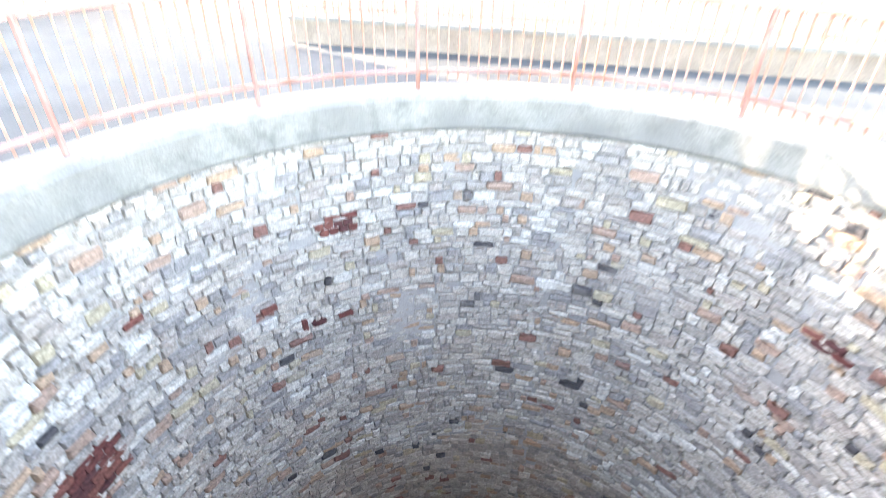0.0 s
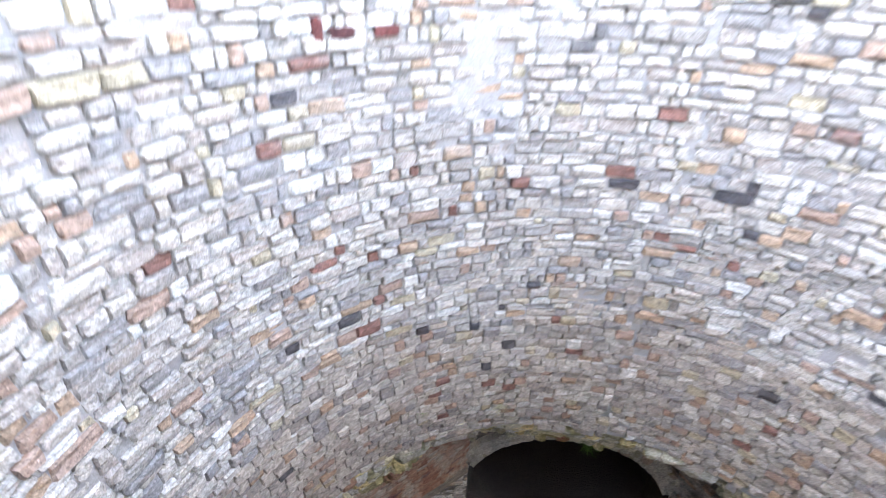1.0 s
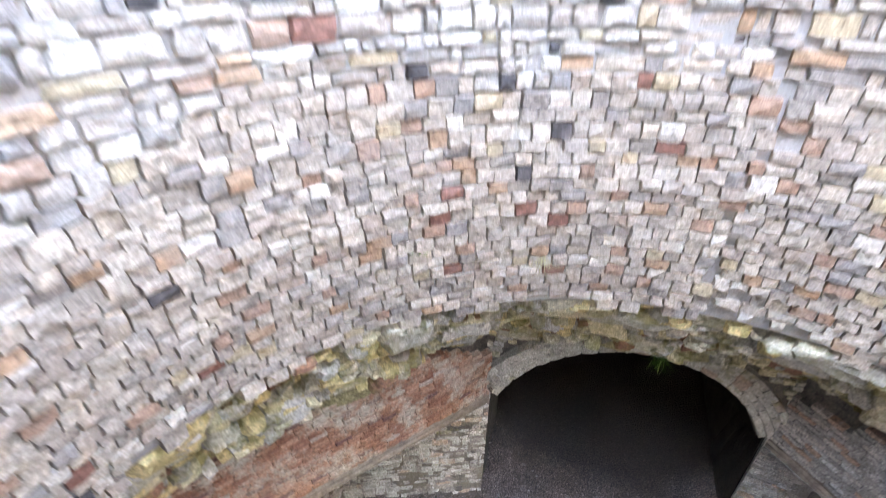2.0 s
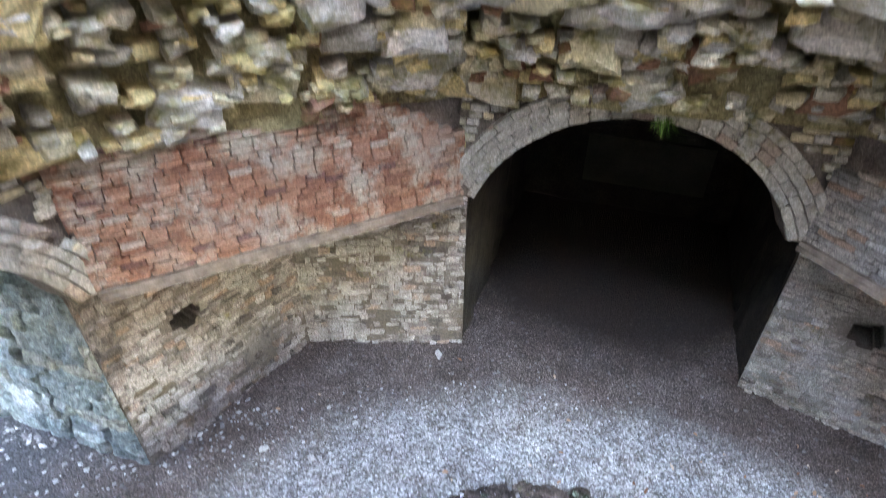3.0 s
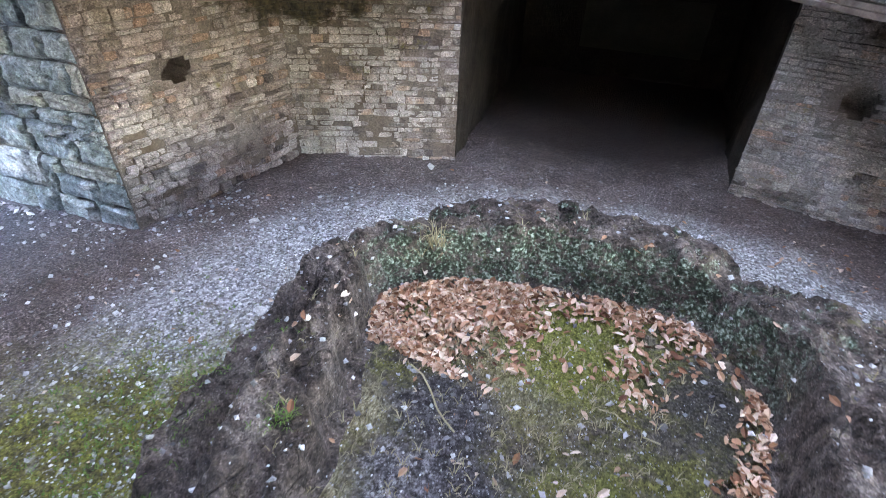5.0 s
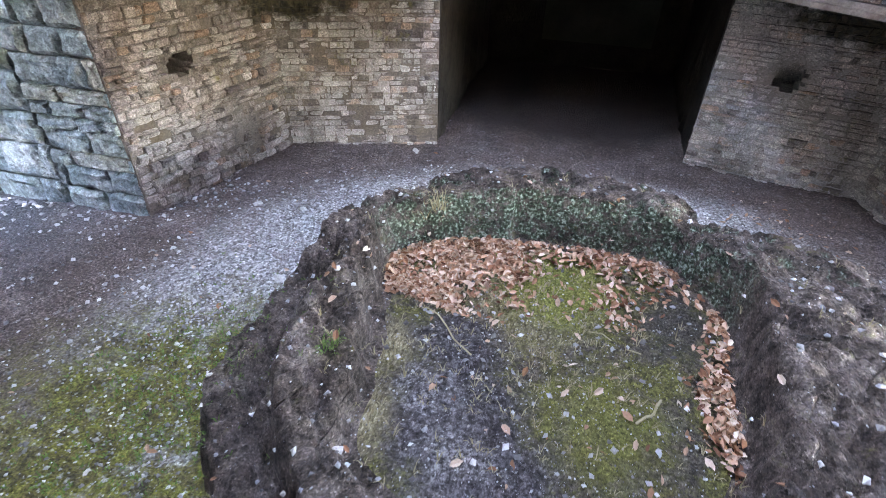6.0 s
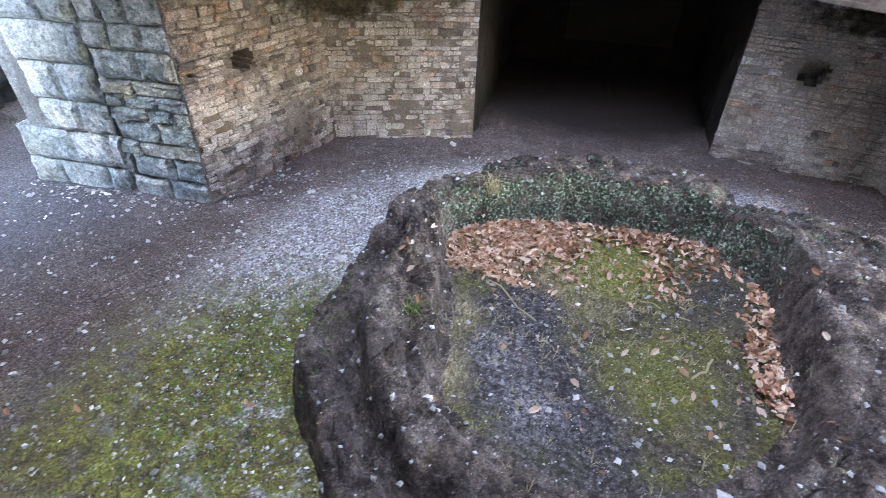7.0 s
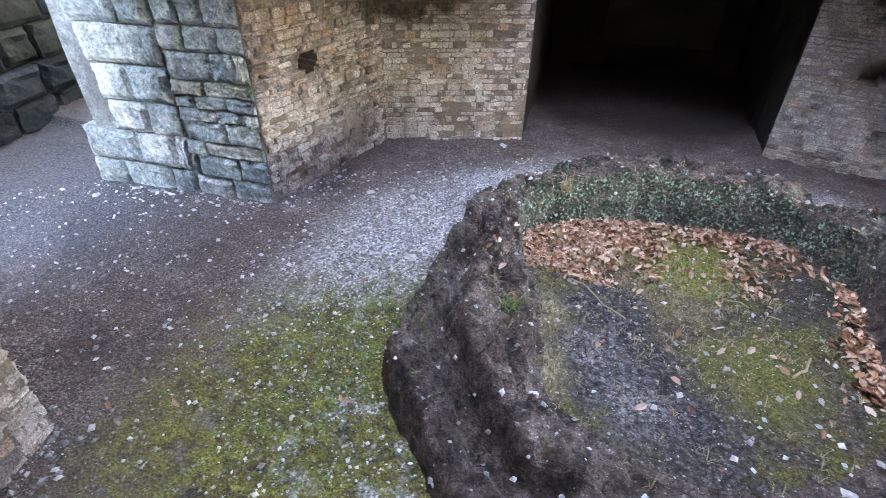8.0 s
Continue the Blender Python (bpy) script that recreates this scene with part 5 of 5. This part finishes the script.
v, f = bar((-4.82, 3.1, 2.62), (-3.1, 5.05, 2.66), 0.055, 8)
solid("iron_tie_bar", v, f, RUST, None, "rusted iron bar across the niche corner", "iron bar")


def shaft_bricks(deg, z, rows, cols, long=0.215, high=0.08, upright=False):
    """A patch of dark red brick let into the shaft's lining."""
    repair = empty("brick_patch", "dark red brick repair let into the shaft wall", "brickwork", "structure")
    pieces = Pieces("brick", DARK_BRICK, repair, BLOCKY_V)
    for j in range(rows):
        for i in range(cols):
            a = radians(deg) + ((i - cols / 2 + 0.5 + 0.5 * (j % 2)) * (long + 0.012)) / R_SHAFT
            x, y = math.sin(a), math.cos(a)
            size = (high, 0.1, long) if upright else (long, 0.1, high)
            pieces.lay((x * (R_SHAFT + 0.01), y * (R_SHAFT + 0.01), z - (j - rows / 2) * (high + 0.012)), (y, -x, 0), (-x, -y, 0), size, True)
    pieces.done()


DARK_BRICK = pair("dark_red_brick", [(0.0, (0.16, 0.05, 0.045)), (0.4, (0.21, 0.075, 0.06)), (0.8, (0.11, 0.04, 0.04))], dirt=(0.2, 0.15, 0.14), dirt_from=0.62)
for _row in ((-44.5, 13.27, 2, 4, 0.12, 0.09), (-43.0, 13.42, 1, 2), (-94.8, 12.01, 6, 3), (-108.0, 13.3, 5, 2), (-49.6, 11.8, 1, 1), (-52.6, 11.82, 1, 1, 0.215, 0.08, True),
             (-43.9, 11.79, 1, 1), (-58.9, 12.36, 1, 1), (-80.6, 13.22, 1, 1), (47.5, 12.9, 2, 2)):
    shaft_bricks(*_row)


def foot_spots():
    out = []
    for line in (NW_LINE, NE_LINE, SW_LINE, [(-8.3, 1.4), (-5.2, 1.6)]):
        for (ax, ay), (bx, by) in zip(line, line[1:]):
            d = Vector((bx - ax, by - ay))
            o = Vector((d.y, -d.x)).normalized()
            for _ in range(int(d.length * 70)):
                q = Vector((ax, ay)) + d * RNG.random() + o * (0.05 + abs(RNG.gauss(0, 0.22)))
                out.append((q.x, q.y, on_floor(q.x, q.y)))
    return out


scatter("foot_rubble", "crumbled stone and mortar along the foot of the walls", PEBBLE, foot_spots(), pebble(0.008, 0.055))
